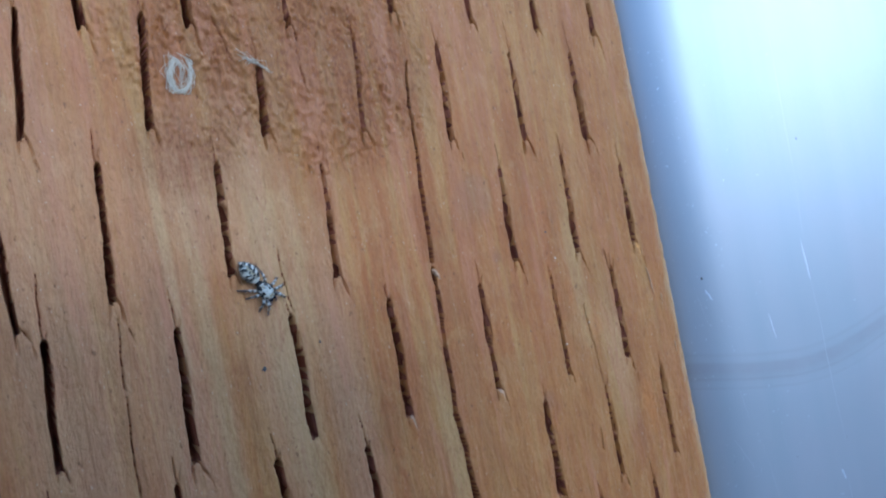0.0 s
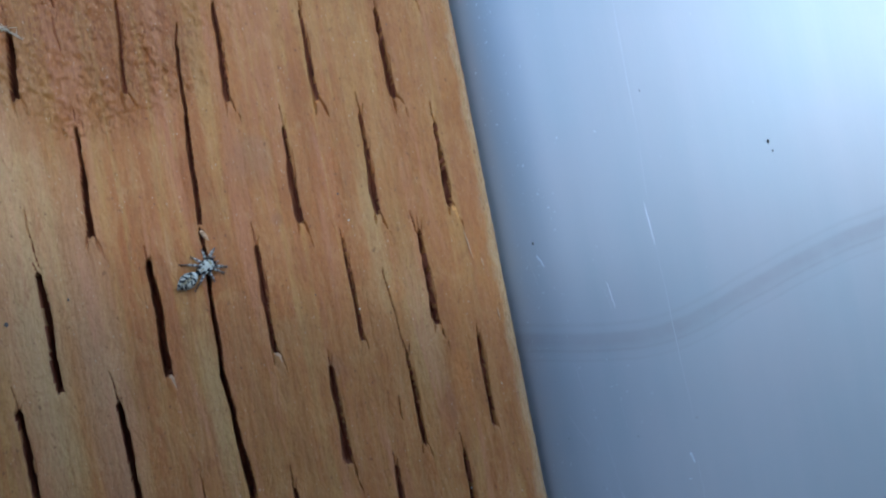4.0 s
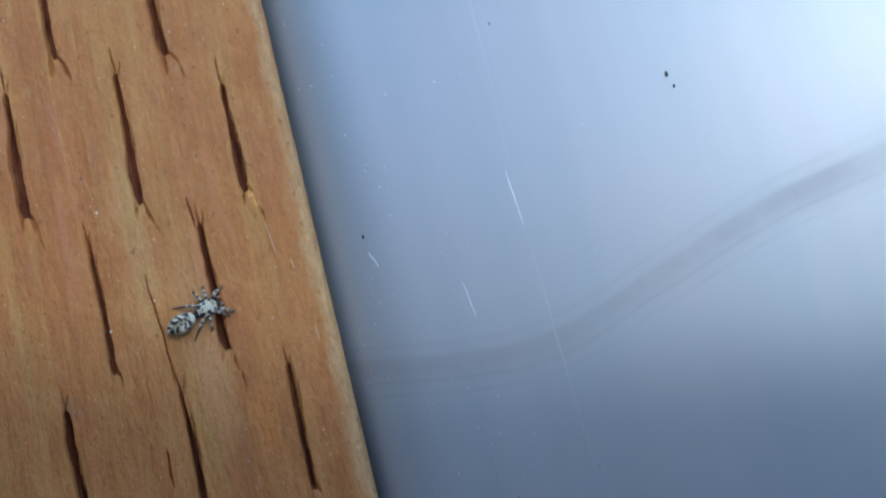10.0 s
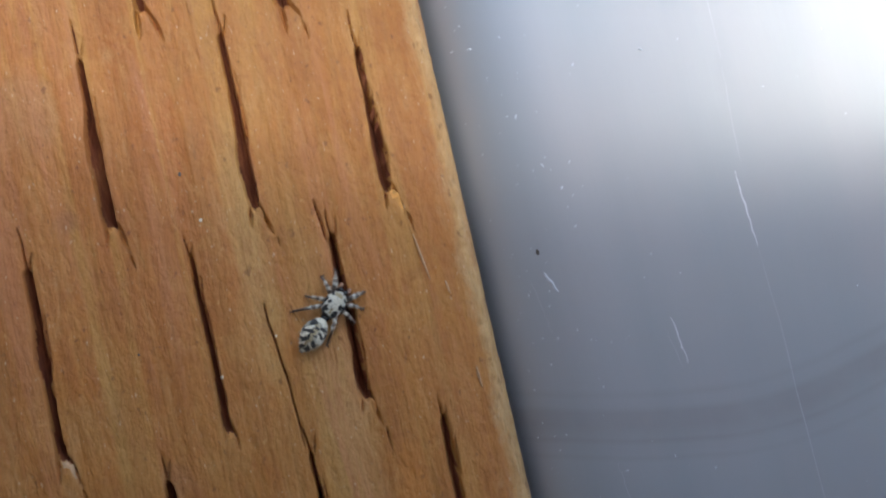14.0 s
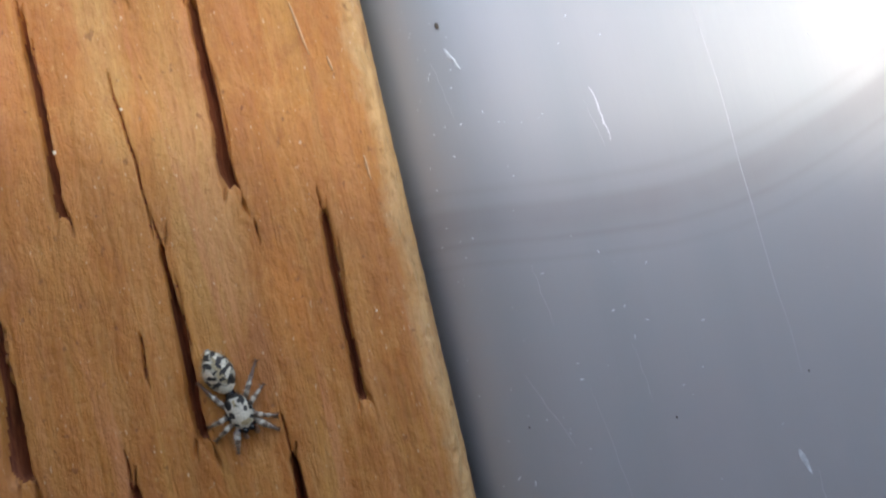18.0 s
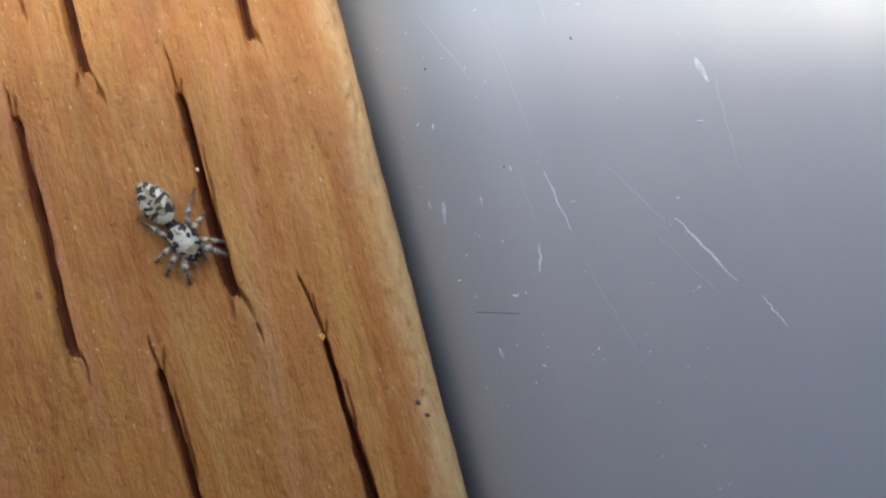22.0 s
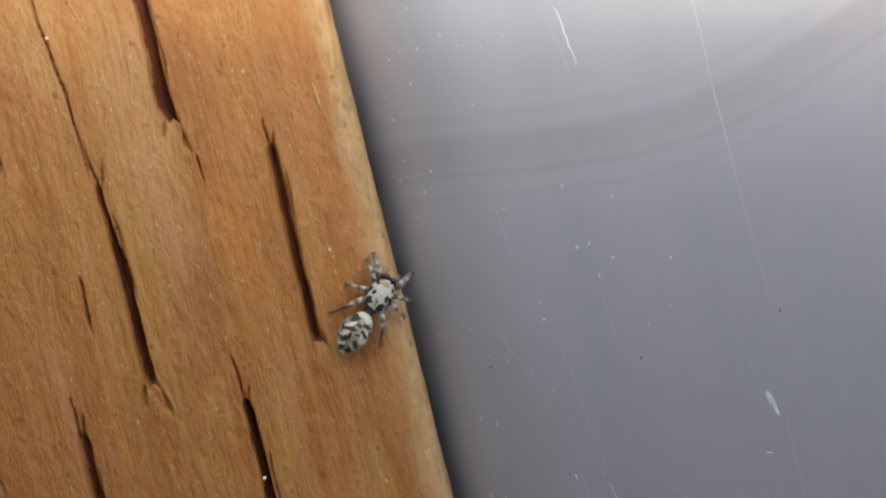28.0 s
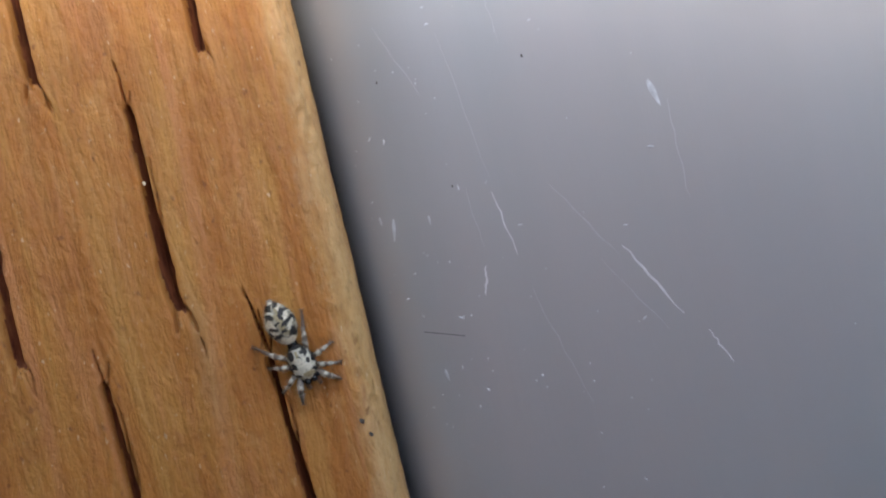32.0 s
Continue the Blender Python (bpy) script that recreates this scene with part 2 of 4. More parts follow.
def metal_material():
    m, nt, bsdf = material("brushed_metal")
    link = nt.links.new
    streak = noise_tex(nt, coords(nt, (3400, 40, 1400)), 1.0, 4.0, 0.6)
    wide = noise_tex(nt, coords(nt, (240, 8, 120)), 1.0, 3.0, 0.5)
    cloud = noise_tex(nt, coords(nt, (45, 30, 45)), 1.0, 3.0, 0.5)
    col = ramp(nt, wide, [(0.3, (0.375, 0.40, 0.425)), (0.7, (0.405, 0.42, 0.445))])
    col = mix(nt, ramp(nt, cloud, grey((0.4, 0), (0.7, 0.5))), col, (0.445, 0.41, 0.425))
    # a wiped, drying smear that bends away from the timber, in several streaks
    tc = nt.nodes.new("ShaderNodeTexCoord")
    xyz = nt.nodes.new("ShaderNodeSeparateXYZ")
    link(tc.outputs["Object"], xyz.inputs[0])
    along = math_node(nt, "DIVIDE", xyz.outputs[0], 6 * U)
    line = ramp(nt, along, grey((0.10, 0.56), (0.167, 0.51), (0.233, 0.475), (0.30, 0.445), (0.367, 0.455), (0.433, 0.505), (0.50, 0.60), (0.60, 0.715), (0.70, 0.80), (0.85, 0.90)))
    line.node.color_ramp.interpolation = "B_SPLINE"
    off = math_node(nt, "SUBTRACT", math_node(nt, "DIVIDE", xyz.outputs[1], U), math_node(nt, "SUBTRACT", math_node(nt, "MULTIPLY", line, 2.0), 2.75))
    off = math_node(nt, "ADD", off, math_node(nt, "MULTIPLY", math_node(nt, "SUBTRACT", cloud, 0.5), 0.12))
    # across the smear: a thin dark rim, a pale streak, the broad dirty band, two thin rims
    mark = ramp(nt, math_node(nt, "ADD", off, 0.5), grey((0.18, 0), (0.215, 0.35), (0.24, 0.1), (0.30, 0.25), (0.335, 0.75), (0.36, 0.45), (0.44, 0.8), (0.53, 0.75), (0.575, 0.15), (0.62, 0.1), (0.655, 0.35), (0.70, 0)))
    fade = noise_tex(nt, coords(nt, (130, 130, 130)), 1.0, 3.0, 0.6)
    mark = math_node(nt, "MULTIPLY", mark, ramp(nt, fade, grey((0.3, 0.45), (0.6, 1))))
    col = mix(nt, math_node(nt, "MULTIPLY", mark, 0.5), col, (0.29, 0.265, 0.26))
    link(col, bsdf.inputs["Base Color"])
    bsdf.inputs["Metallic"].default_value = 0.45
    r = math_node(nt, "ADD", math_node(nt, "MULTIPLY", streak, 0.10), math_node(nt, "ADD", math_node(nt, "MULTIPLY", mark, 0.10), 0.39))
    link(r, bsdf.inputs["Roughness"])
    lumps = noise_tex(nt, coords(nt, (300, 120, 300)), 1.0, 3.0, 0.5)
    bump(nt, bsdf, math_node(nt, "ADD", math_node(nt, "MULTIPLY", streak, 0.15), lumps), 0.10, 0.0004)
    return m


def plain(name, colour, rough=0.8, metal=0.0, vary=0.15, scale=300.0):
    m, nt, bsdf = material(name)
    n = noise_tex(nt, coords(nt, (scale, scale, scale)), 1.0, 4.0)
    lo, hi = tuple(c * (1 - vary) for c in colour), tuple(min(1, c * (1 + vary)) for c in colour)
    nt.links.new(ramp(nt, n, [(0.3, lo), (0.7, hi)]), bsdf.inputs["Base Color"])
    bsdf.inputs["Roughness"].default_value, bsdf.inputs["Metallic"].default_value = rough, metal
    bump(nt, bsdf, n, 0.2, 0.3 / scale)
    return m


WOOD = wood_material()
METAL = metal_material()
CONCRETE = plain("concrete", (0.30, 0.29, 0.27), 0.9, scale=60)
RENDER = plain("wall_render", (0.24, 0.235, 0.23), 0.9, scale=40)


SCRATCH = plain("bare_scratch", (0.72, 0.73, 0.77), 0.5, 0.4, 0.1, 4000)
FLECK = plain("pale_fleck", (0.55, 0.59, 0.63), 0.7, 0.0, 0.2, 3000)
DARK = plain("dark_grit", (0.075, 0.062, 0.052), 0.8, 0.0, 0.3, 3000)
# painted shade for the timber's side, so the metal mirrors no lit wood
SIDE_SHADE = plain("side_shade", (0.022, 0.018, 0.016), 0.85, 0.0, 0.4, 500)
ORANGE = plain("fresh_torn_wood", (0.58, 0.27, 0.06), 0.75, 0.0, 0.3, 2500)
LINT = plain("white_lint", (0.62, 0.52, 0.37), 0.8, 0.0, 0.1, 3000)


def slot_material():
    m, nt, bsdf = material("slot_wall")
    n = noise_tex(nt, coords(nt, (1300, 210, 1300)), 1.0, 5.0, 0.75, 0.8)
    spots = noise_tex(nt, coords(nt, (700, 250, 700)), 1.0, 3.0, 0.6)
    # reddish-brown wood; its darkest tones add shade that the relief doesn't give
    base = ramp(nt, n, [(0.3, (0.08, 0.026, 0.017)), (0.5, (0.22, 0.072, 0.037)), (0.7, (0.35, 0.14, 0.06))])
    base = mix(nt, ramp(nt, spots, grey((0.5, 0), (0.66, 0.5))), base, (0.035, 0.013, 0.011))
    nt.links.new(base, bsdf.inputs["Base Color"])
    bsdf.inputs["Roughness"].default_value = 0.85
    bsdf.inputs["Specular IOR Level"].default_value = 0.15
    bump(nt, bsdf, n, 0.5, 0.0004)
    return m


SLOT = slot_material()
WHITE_TORN = plain("bleached_torn_wood", (0.45, 0.27, 0.14), 0.75, 0.0, 0.25, 1500)
FAINT = plain("dull_scratch", (0.50, 0.51, 0.55), 0.45, 0.6, 0.1, 4000)
FAINT_DARK = plain("dark_hairline", (0.20, 0.20, 0.215), 0.6, 0.2, 0.2, 3000)


def part(name, bm, mat, parent=None, label=""):
    me = bpy.data.meshes.new(name)
    bm.to_mesh(me)
    bm.free()
    me.materials.append(mat)
    ob = new(name, me)
    ob.parent = parent
    if label:
        tagged(ob, label)
    return ob


def grid_mesh(name, xs, ys, place, mat, parent=None):
    """A sheet of quads over xs times ys, each vertex where place(x, y) puts it."""
    X, Y = np.meshgrid(xs, ys)
    co = np.stack(place(X, Y), -1).reshape(-1, 3)
    nx, ny = len(xs), len(ys)
    i = (np.arange(ny - 1)[:, None] * nx + np.arange(nx - 1)).ravel()
    quads = np.stack([i, i + 1, i + nx + 1, i + nx], 1)
    me = bpy.data.meshes.new(name)
    me.vertices.add(len(co))
    me.vertices.foreach_set("co", co.astype(np.float32).ravel())
    me.loops.add(quads.size)
    me.loops.foreach_set("vertex_index", quads.astype(np.int32).ravel())
    me.polygons.add(len(quads))
    me.polygons.foreach_set("loop_start", np.arange(0, quads.size, 4, dtype=np.int32))
    me.polygons.foreach_set("use_smooth", np.ones(len(quads), dtype=bool))
    me.update(calc_edges=True)
    me.validate()
    me.materials.append(mat)
    ob = new(name, me)
    ob.parent = parent
    return ob


# ---- the timber ----
# Incisions stand in staggered rows: rows a, c, e share one offset, rows b, d, f the other.
PITCH, ROW = np.array([-0.99, 0.062]), np.array([0.0, -2.70])
FOOT = {"odd": np.array([-0.42, 1.46]), "even": np.array([0.01, 0.08])}
LENGTH = np.array([0.0, 1.13])
# fits single incisions to the camera's view: row and column -> shift of the top and of the foot, in pitches
APART = {}
APART["a"] = {1: (-0.03, -0.03, 0.0, 0.0), 2: (0.07, -0.03, 0.07, 0.03), 3: (0.12, 0.08, 0.08, 0.08), 4: (0.11, 0.12, 0.02, 0.23), 5: (0.01, -0.16, -0.05, 0.26), 6: (-0.02, 0.34, -0.15, 0.36), 7: (-0.09, 0.37, -0.24, 0.33)}
APART["b"] = {1: (-0.0, -0.08, -0.0, 0.01), 2: (0.11, 0.09, 0.09, 0.0), 3: (0.19, -0.01, 0.17, -0.01), 4: (0.21, 0.97, 0.09, 0.13), 5: (0.04, 0.16, -0.02, 0.11), 6: (-0.03, 0.24, -0.1, 0.26), 7: (-0.1, 0.31, -0.2, 0.16)}
APART["c"] = {1: (-0.02, 0.0, -0.02, -0.01), 2: (0.05, -0.01, 0.05, -0.07), 3: (0.07, 0.04, 0.05, -0.05), 4: (-0.07, 0.04, -0.09, -0.1), 5: (-0.15, 0.04, -0.16, -0.09), 6: (-0.26, 0.09, -0.33, -0.06), 7: (-0.38, 0.16, -0.46, 0.14)}
APART["d"] = {1: (0.02, 0.02, -0.0, 0.03), 2: (0.1, -0.05, 0.11, -0.03), 3: (0.19, -0.06, 0.2, -0.08), 5: (-0.07, -0.06, -0.05, -0.06)}
APART["e"] = {1: (-0.01, 0.04, 0.01, 0.01), 2: (0.15, 0.03, 0.14, -0.15)}
APART["f"] = {1: (-0.02, -0.06, 0.04, -0.1), 2: (0.11, -0.05, 0.14, -0.1)}
APART["z"] = {1: (-0.01, -0.05, -0.01, -0.05), 2: (0.12, -0.01, 0.12, -0.01), 3: (0.2, 0.06, 0.2, 0.06), 4: (0.21, 0.17, 0.21, 0.17)}
EDGE, ROUND = 0.552, 0.2


def incisions():
    rng = random.Random(4)
    out = []
    for n, row in enumerate("yzabcdefgh"):
        kind = "even" if n % 2 else "odd"
        step = n // 2 - 1
        for col in range(1, 12):
            foot = FOOT[kind] + (col - 1) * PITCH + step * ROW
            if foot[0] < -10.8:
                continue
            top = foot + LENGTH
            jit = [rng.uniform(-0.03, 0.03) for _ in range(4)]
            shift = APART.get(row, {}).get(col, jit)
            top, foot = top + shift[:2], foot + shift[2:]
            out.append((top, foot, rng.uniform(0.031, 0.041), rng.uniform(0, 6.28), rng.random(), row, col))
    return out


def segment(X, Y, a, b):
    """How far along the line from a to b (0 to 1, unclipped), and the signed distance across it, in pitches."""
    d = np.subtract(b, a)
    size = np.hypot(*d)
    along = ((X - a[0]) * d[0] + (Y - a[1]) * d[1]) / size**2
    across = ((X - a[0]) * d[1] - (Y - a[1]) * d[0]) / size
    return along, across, size


def value_noise(X, Y, seed):
    """Smooth noise from 0 to 1 with one knot a unit."""
    table = np.random.RandomState(seed).rand(256, 256)
    xi, yi = np.floor(X).astype(int), np.floor(Y).astype(int)
    u, v = X - xi, Y - yi
    u, v = u * u * (3 - 2 * u), v * v * (3 - 2 * v)
    at = lambda a, b: table[a % 256, b % 256]
    return (at(xi, yi) * (1 - u) + at(xi + 1, yi) * u) * (1 - v) + (at(xi, yi + 1) * (1 - u) + at(xi + 1, yi + 1) * u) * v


def wood_heights(X, Y):
    """The relief of the upper face, in pitches."""
    Z = np.zeros_like(X)
    rough = 0.5 * (value_noise(X * 12, Y * 2.5, 5) - 0.5) + 0.25 * (value_noise(X * 15, Y * 9, 6) - 0.5)

    def cut(a, b, half, depth, wobble=0.0, phase=0.0, blunt=0.05, thin_top=0.5, slot=False, luck=0.3):
        pad = 0.2
        box = (X > min(a[0], b[0]) - pad) & (X < max(a[0], b[0]) + pad) & (Y > min(a[1], b[1]) - pad) & (Y < max(a[1], b[1]) + pad)
        if not box.any():
            return
        s, c, size = segment(X[box], Y[box], a, b)
        c = c + wobble * np.sin(s * size * 7 + phase) + 0.4 * wobble * np.sin(s * size * 23 + 2 * phase)
        if slot:
            # one wall stands nearly upright, the other slopes up from the floor; the foot ends in a torn ramp
            w = half * 0.74 * (thin_top + (1 - thin_top) * np.clip(s, 0, 1) ** 0.7) * np.sqrt(np.clip(s * size / 0.035, 0, 1)) * (1 + 1.1 * rough[box])
            # the mouth opens and closes along the cut
            w = w * (0.88 + 0.26 * value_noise(s * size * 4 + 10 * phase, np.zeros_like(s), 14)) + 1e-6
            inside = np.where((s > 0) & (s < 1), 1.0, 0.0)
            u = -c / w
            lean = 1.45 + 0.9 * luck * np.clip(2.2 * s - 0.2, 0, 1) if depth < 0.3 else 1.2 + 0 * s
            prof = np.clip(np.minimum((1.1 - u) / 0.3, (u + lean) / (lean + (0.75 if depth < 0.3 else -0.6)) + min(0.45, 0.025 / depth**1.5) * (rough[box] - 0.1)), 0, 1) * np.where((u < 1.1) & (u > -lean), inside, 0)
            prof = prof * np.clip((1 - s) * size / (0.05 + 0.05 * np.clip(-u, 0, 1)), 0, 1) ** 0.6
        else:
            w = half * (thin_top + (1 - thin_top) * np.clip(s, 0, 1) ** 0.8)
            ends = np.clip(s * size / blunt, 0, 1) * np.clip((1 - s) * size / (2 * blunt), 0, 1)
            w = w * np.sqrt(ends) * (1 + rough[box]) + 1e-6
            prof = np.clip(1.3 - np.abs(c) / w, 0, 1.0) * np.sqrt(ends)
        Z[box] = np.minimum(Z[box], -depth * prof * np.clip(0.7 + 1.5 * s, 0, 1))

    for top, foot, half, phase, luck, row, col in incisions():
        if (row, col) in (("b", 4), ("d", 4)):
            continue
        cut(top, foot, half * (1.2 if foot[0] < -3.4 else 1.0), (0.55 if foot[0] < -3.4 else 0.15) + 0.08 * luck, 0.004, phase, thin_top=0.58 + 0.27 * ((3 * luck) % 1), slot=True, luck=luck)
        d = foot - top
        side = np.array([0.5 * half, 0.0])
        cut(top + d * (0.1 + 0.2 * luck) + side * 2.2, top + d * (0.55 + 0.3 * luck) + side * 1.5, 0.007, 0.05, 0.008, phase + 1, thin_top=0.5)
        # the hair cracks that meet at its head, and the forked tears at its foot
        other, third = (7.3 * luck) % 1, (13.7 * luck) % 1
        cut(top + np.array([-0.03 + 0.04 * third, 0.12 + 0.28 * other]), top + d * 0.07, 0.006 + 0.002 * third, 0.06, 0.008, phase, thin_top=0.5)
        cut(top + np.array([0.03 + 0.03 * third, 0.06 + 0.12 * third]), top + d * 0.06, 0.006, 0.04, 0.008, phase + 2, thin_top=0.4)
        tear = foot + np.array([0.05 + 0.05 * other, -0.08 - 0.16 * third])
        cut(foot + np.array([0.022, 0.07]), tear, 0.010 + 0.005 * third, 0.055, 0.010, phase, thin_top=1.0)
        cut(tear, tear + np.array([0.02, -0.18 * luck]), 0.007, 0.05, 0.010, phase + 3, thin_top=0.9)
        cut(foot + np.array([-0.024, 0.05]), foot + np.array([-0.02 - 0.05 * third, -0.05 - 0.13 * other]), 0.009 + 0.005 * other, 0.05, 0.007, phase, thin_top=1.0)
        # the chip between the tears stands a little proud
        r2 = ((X - foot[0] - 0.015) / 0.045) ** 2 + ((Y - foot[1] + 0.09) / 0.09) ** 2
        near = r2 < 4
        Z[near] += 0.012 * np.exp(-r2[near])
    # the long split that runs through the row of b, with its knot
    for a, b, half, depth in (((-2.70, 2.62), (-2.76, 2.3), 0.012, 0.05), ((-2.75, 2.37), (-2.80, 1.55), 0.02, 0.12), ((-2.80, 1.6), (-2.87, 0.39), 0.04, 0.22),
                              ((-2.89, 0.36), (-2.88, 0.12), 0.03, 0.12), ((-2.88, 0.14), (-2.94, -1.26), 0.036, 0.3), ((-2.94, -1.22), (-2.87, -2.62), 0.055, 0.36),
                              ((-2.87, -2.6), (-2.9, -4.4), 0.04, 0.3)):
        cut(a, b, half * 0.85, depth * 1.5, 0.006, a[1], thin_top=0.8, slot=half > 0.03)
    # hair cracks
    for a, b in (((-0.97, -0.45), (-0.9, -1.46)), ((-0.06, -3.86), (-0.0, -4.28)), ((-4.75, 3.2), (-4.6, 2.7)),
                 ((-6.7, 1.05), (-6.74, 0.5)), ((-6.12, 0.5), (-6.18, -0.21)), ((-6.18, -0.2), (-6.23, -1.2)), ((-4.55, 0.84), (-4.52, 0.2)),
                 ((-3.95, 2.9), (-3.9, 2.3)), ((-0.52, 0.15), (-0.48, -0.16)), ((-1.08, -1.92), (-1.08, -2.25))):
        cut(a, b, 0.0065, 0.07, 0.007, a[0] * 9, thin_top=0.7)
    # the furred, crumbling patch
    furred = np.clip(1.6 - 0.9 * (((X + 4.0) / 1.5) ** 2 + ((Y - 2.8) / 0.95) ** 2) + 1.2 * (value_noise(X * 2.5, Y * 2.5, 15) - 0.5), 0, 1)
    Z += 0.8 * furred * (0.25 + 1.1 * value_noise(X * 3.3, Y * 2.6, 19)) * (0.05 * (value_noise(X * 16, Y * 13, 16) - 0.5) + 0.05 * (value_noise(X * 34, Y * 26, 17) - 0.5) - 0.09 * np.clip(value_noise(X * 13, Y * 7, 18) - 0.72, 0, 1))
    # weathered relief along the grain
    Z += 0.016 * (value_noise(X * 6 + 0.2 * np.sin(Y), Y * 0.45, 7) - 0.5) + 0.006 * (value_noise(X * 22, Y * 1.6, 8) - 0.5) + 0.004 * (value_noise(X * 38, Y * 16, 9) - 0.5)
    return Z


def wood_place(S, Y):
    """S runs across the face, over the rounded arris and down the side."""
    flat = EDGE - ROUND
    turn = np.clip((S - flat) / ROUND, 0, math.pi / 2)
    down = np.maximum(S - flat - ROUND * math.pi / 2, 0)
    Z = wood_heights(np.minimum(S, flat + 0.25), Y)
    Z = np.where(S > flat + 0.1, Z * 0.3, Z)
    top_side = np.clip(1.25 - turn, 0, 1)
    worn = 0.004 * (value_noise(Y * 1.2, S * 3, 10) - 0.5) + (0.008 + 0.035 * top_side) * (value_noise(S * 40, Y * 14, 11) - 0.5) - 0.13 * top_side * np.clip(value_noise(S * 24, Y * 13, 12) - 0.70, 0, 1)
    r = ROUND + worn * np.clip(turn, 0, 1)
    x = np.where(S < flat, S, flat + r * np.sin(turn))
    z = np.where(S < flat, 0, -ROUND + r * np.cos(turn)) - down + Z
    return x * U, Y * U, TOP + z * U


def timber():
    thing = new("timber_beam")
    tagged(thing, "weathered orange-brown treated timber beam with rows of incising slots", "beam")
    flat_end = EDGE - ROUND + ROUND * math.pi / 2
    xs = np.concatenate([np.linspace(-11.1, -7.6, 60), np.arange(-7.58, -3.0, 0.0095), np.arange(-3.0, 0.34, 0.0068), np.linspace(0.342, flat_end, 26), np.linspace(flat_end + 0.1, flat_end + TOP / U - ROUND, 10)])
    ys = np.concatenate([np.linspace(-45, -6.2, 60), np.arange(-6.15, 4.6, 0.017), np.linspace(4.65, 45, 60)])
    face = grid_mesh("top_face", xs, ys, wood_place, WOOD, thing)
    # the burnished, preservative-stained walls of the slots, painted darker still to deepen their shade
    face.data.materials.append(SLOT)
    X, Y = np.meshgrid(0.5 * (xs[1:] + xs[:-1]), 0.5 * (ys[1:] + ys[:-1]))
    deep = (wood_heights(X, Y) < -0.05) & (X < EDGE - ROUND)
    # below the arris the side is painted near-black, as shade in the gap
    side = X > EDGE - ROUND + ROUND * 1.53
    face.data.materials.append(SIDE_SHADE)
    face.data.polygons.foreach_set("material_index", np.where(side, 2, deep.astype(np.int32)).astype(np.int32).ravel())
    bm = bmesh.new()
    lo, hi = Vector((-11.1 * U, -45 * U, 0)), Vector((EDGE * U, 45 * U, TOP))
    bmesh.ops.create_cube(bm, size=1)
    for v in bm.verts:
        v.co = Vector(((lo.x if v.co.x < 0 else hi.x - 0.004), lo.y if v.co.y < 0 else hi.y, lo.z if v.co.z < 0 else hi.z - 0.008))
    part("core", bm, WOOD, thing)
    torn_feet(thing)
    return thing


def flake(x, y, wide, long, thick, seed, turn=0.0):
    """A torn, tongue-shaped chip of wood: its tip at x, y, its ragged root along the grain below it."""
    rng = random.Random(seed)
    bm = bmesh.new()
    n = 8
    spin = Matrix.Rotation(turn, 3, "Z")
    rows = []
    for k in range(n + 1):
        f = k / n
        w = wide * (0.35 + 0.65 * min(1, 4 * f)) * (1 - f ** 2.5) + 0.002
        up = thick * (1 - 0.9 * f)
        row = []
        for j in (-1, -0.5, 0, 0.5, 1):
            p = Vector((j * w * rng.uniform(0.8, 1.15), -long * (f + rng.uniform(-0.05, 0.05)), 0))
            row.append(bm.verts.new((Vector((x, y, -0.006 if abs(j) == 1 or k in (0, n) else up * rng.uniform(0.6, 1.3))) + spin @ p) * U + Vector((0, 0, TOP))))
        rows.append(row)
    for r, q in zip(rows, rows[1:]):
        for j in range(4):
            bm.faces.new((r[j], q[j], q[j + 1], r[j + 1]))
    return bm


def torn_feet(thing):
    """Pale torn wood at the feet of the slots."""
    rng = random.Random(8)
    for top, foot, half, phase, luck, row, col in incisions():
        if not (-7.4 < foot[0] < 0.3 and -5.6 < foot[1] < 3.6) or (row, col) in (("b", 4), ("d", 4)):
            continue
        fresh = (row, col) == ("b", 1)
        big = 1.5 if (row, col) in (("b", 1), ("c", 3), ("c", 4), ("d", 1)) else rng.uniform(0.8, 1.2)
        part("torn_flake", flake(foot[0] + 0.012, foot[1] + 0.02, 0.026 * big, 0.13 * big, 0.004, col * 7 + ord(row), rng.uniform(0.0, 0.25)), ORANGE if fresh else WHITE_TORN if (row, col) in (("c", 3), ("c", 4)) else WOOD, thing, "torn wood at the foot of a slot")
    part("torn_flake", flake(-2.885, 0.33, 0.03, 0.16, 0.03, 5, 0.5), WHITE_TORN, thing, "pale curl of torn wood in the long split")
    part("torn_flake", flake(-0.015, -4.22, 0.018, 0.04, 0.004, 3), ORANGE, thing, "yellow torn wood at the head of a slot")
    for x0, y0, x1, y1 in ((0.10, -0.22, 0.15, -0.55), (0.25, -0.58, 0.265, -0.67), (0.33, -1.2, 0.34, -1.35)):
        bm = bmesh.new()
        n = 6
        tube(bm, [(Vector((x0 + (x1 - x0) * k / n, y0 + (y1 - y0) * k / n, 0.006 + 0.006 * math.sin(k))) * U + Vector((0, 0, TOP))) for k in range(n + 1)], [0.006 * U * (0.4 + math.sin(math.pi * (k + 0.5) / (n + 1))) for k in range(n + 1)], 5)
        part("splinter", bm, WHITE_TORN, thing, "thin pale splinter")


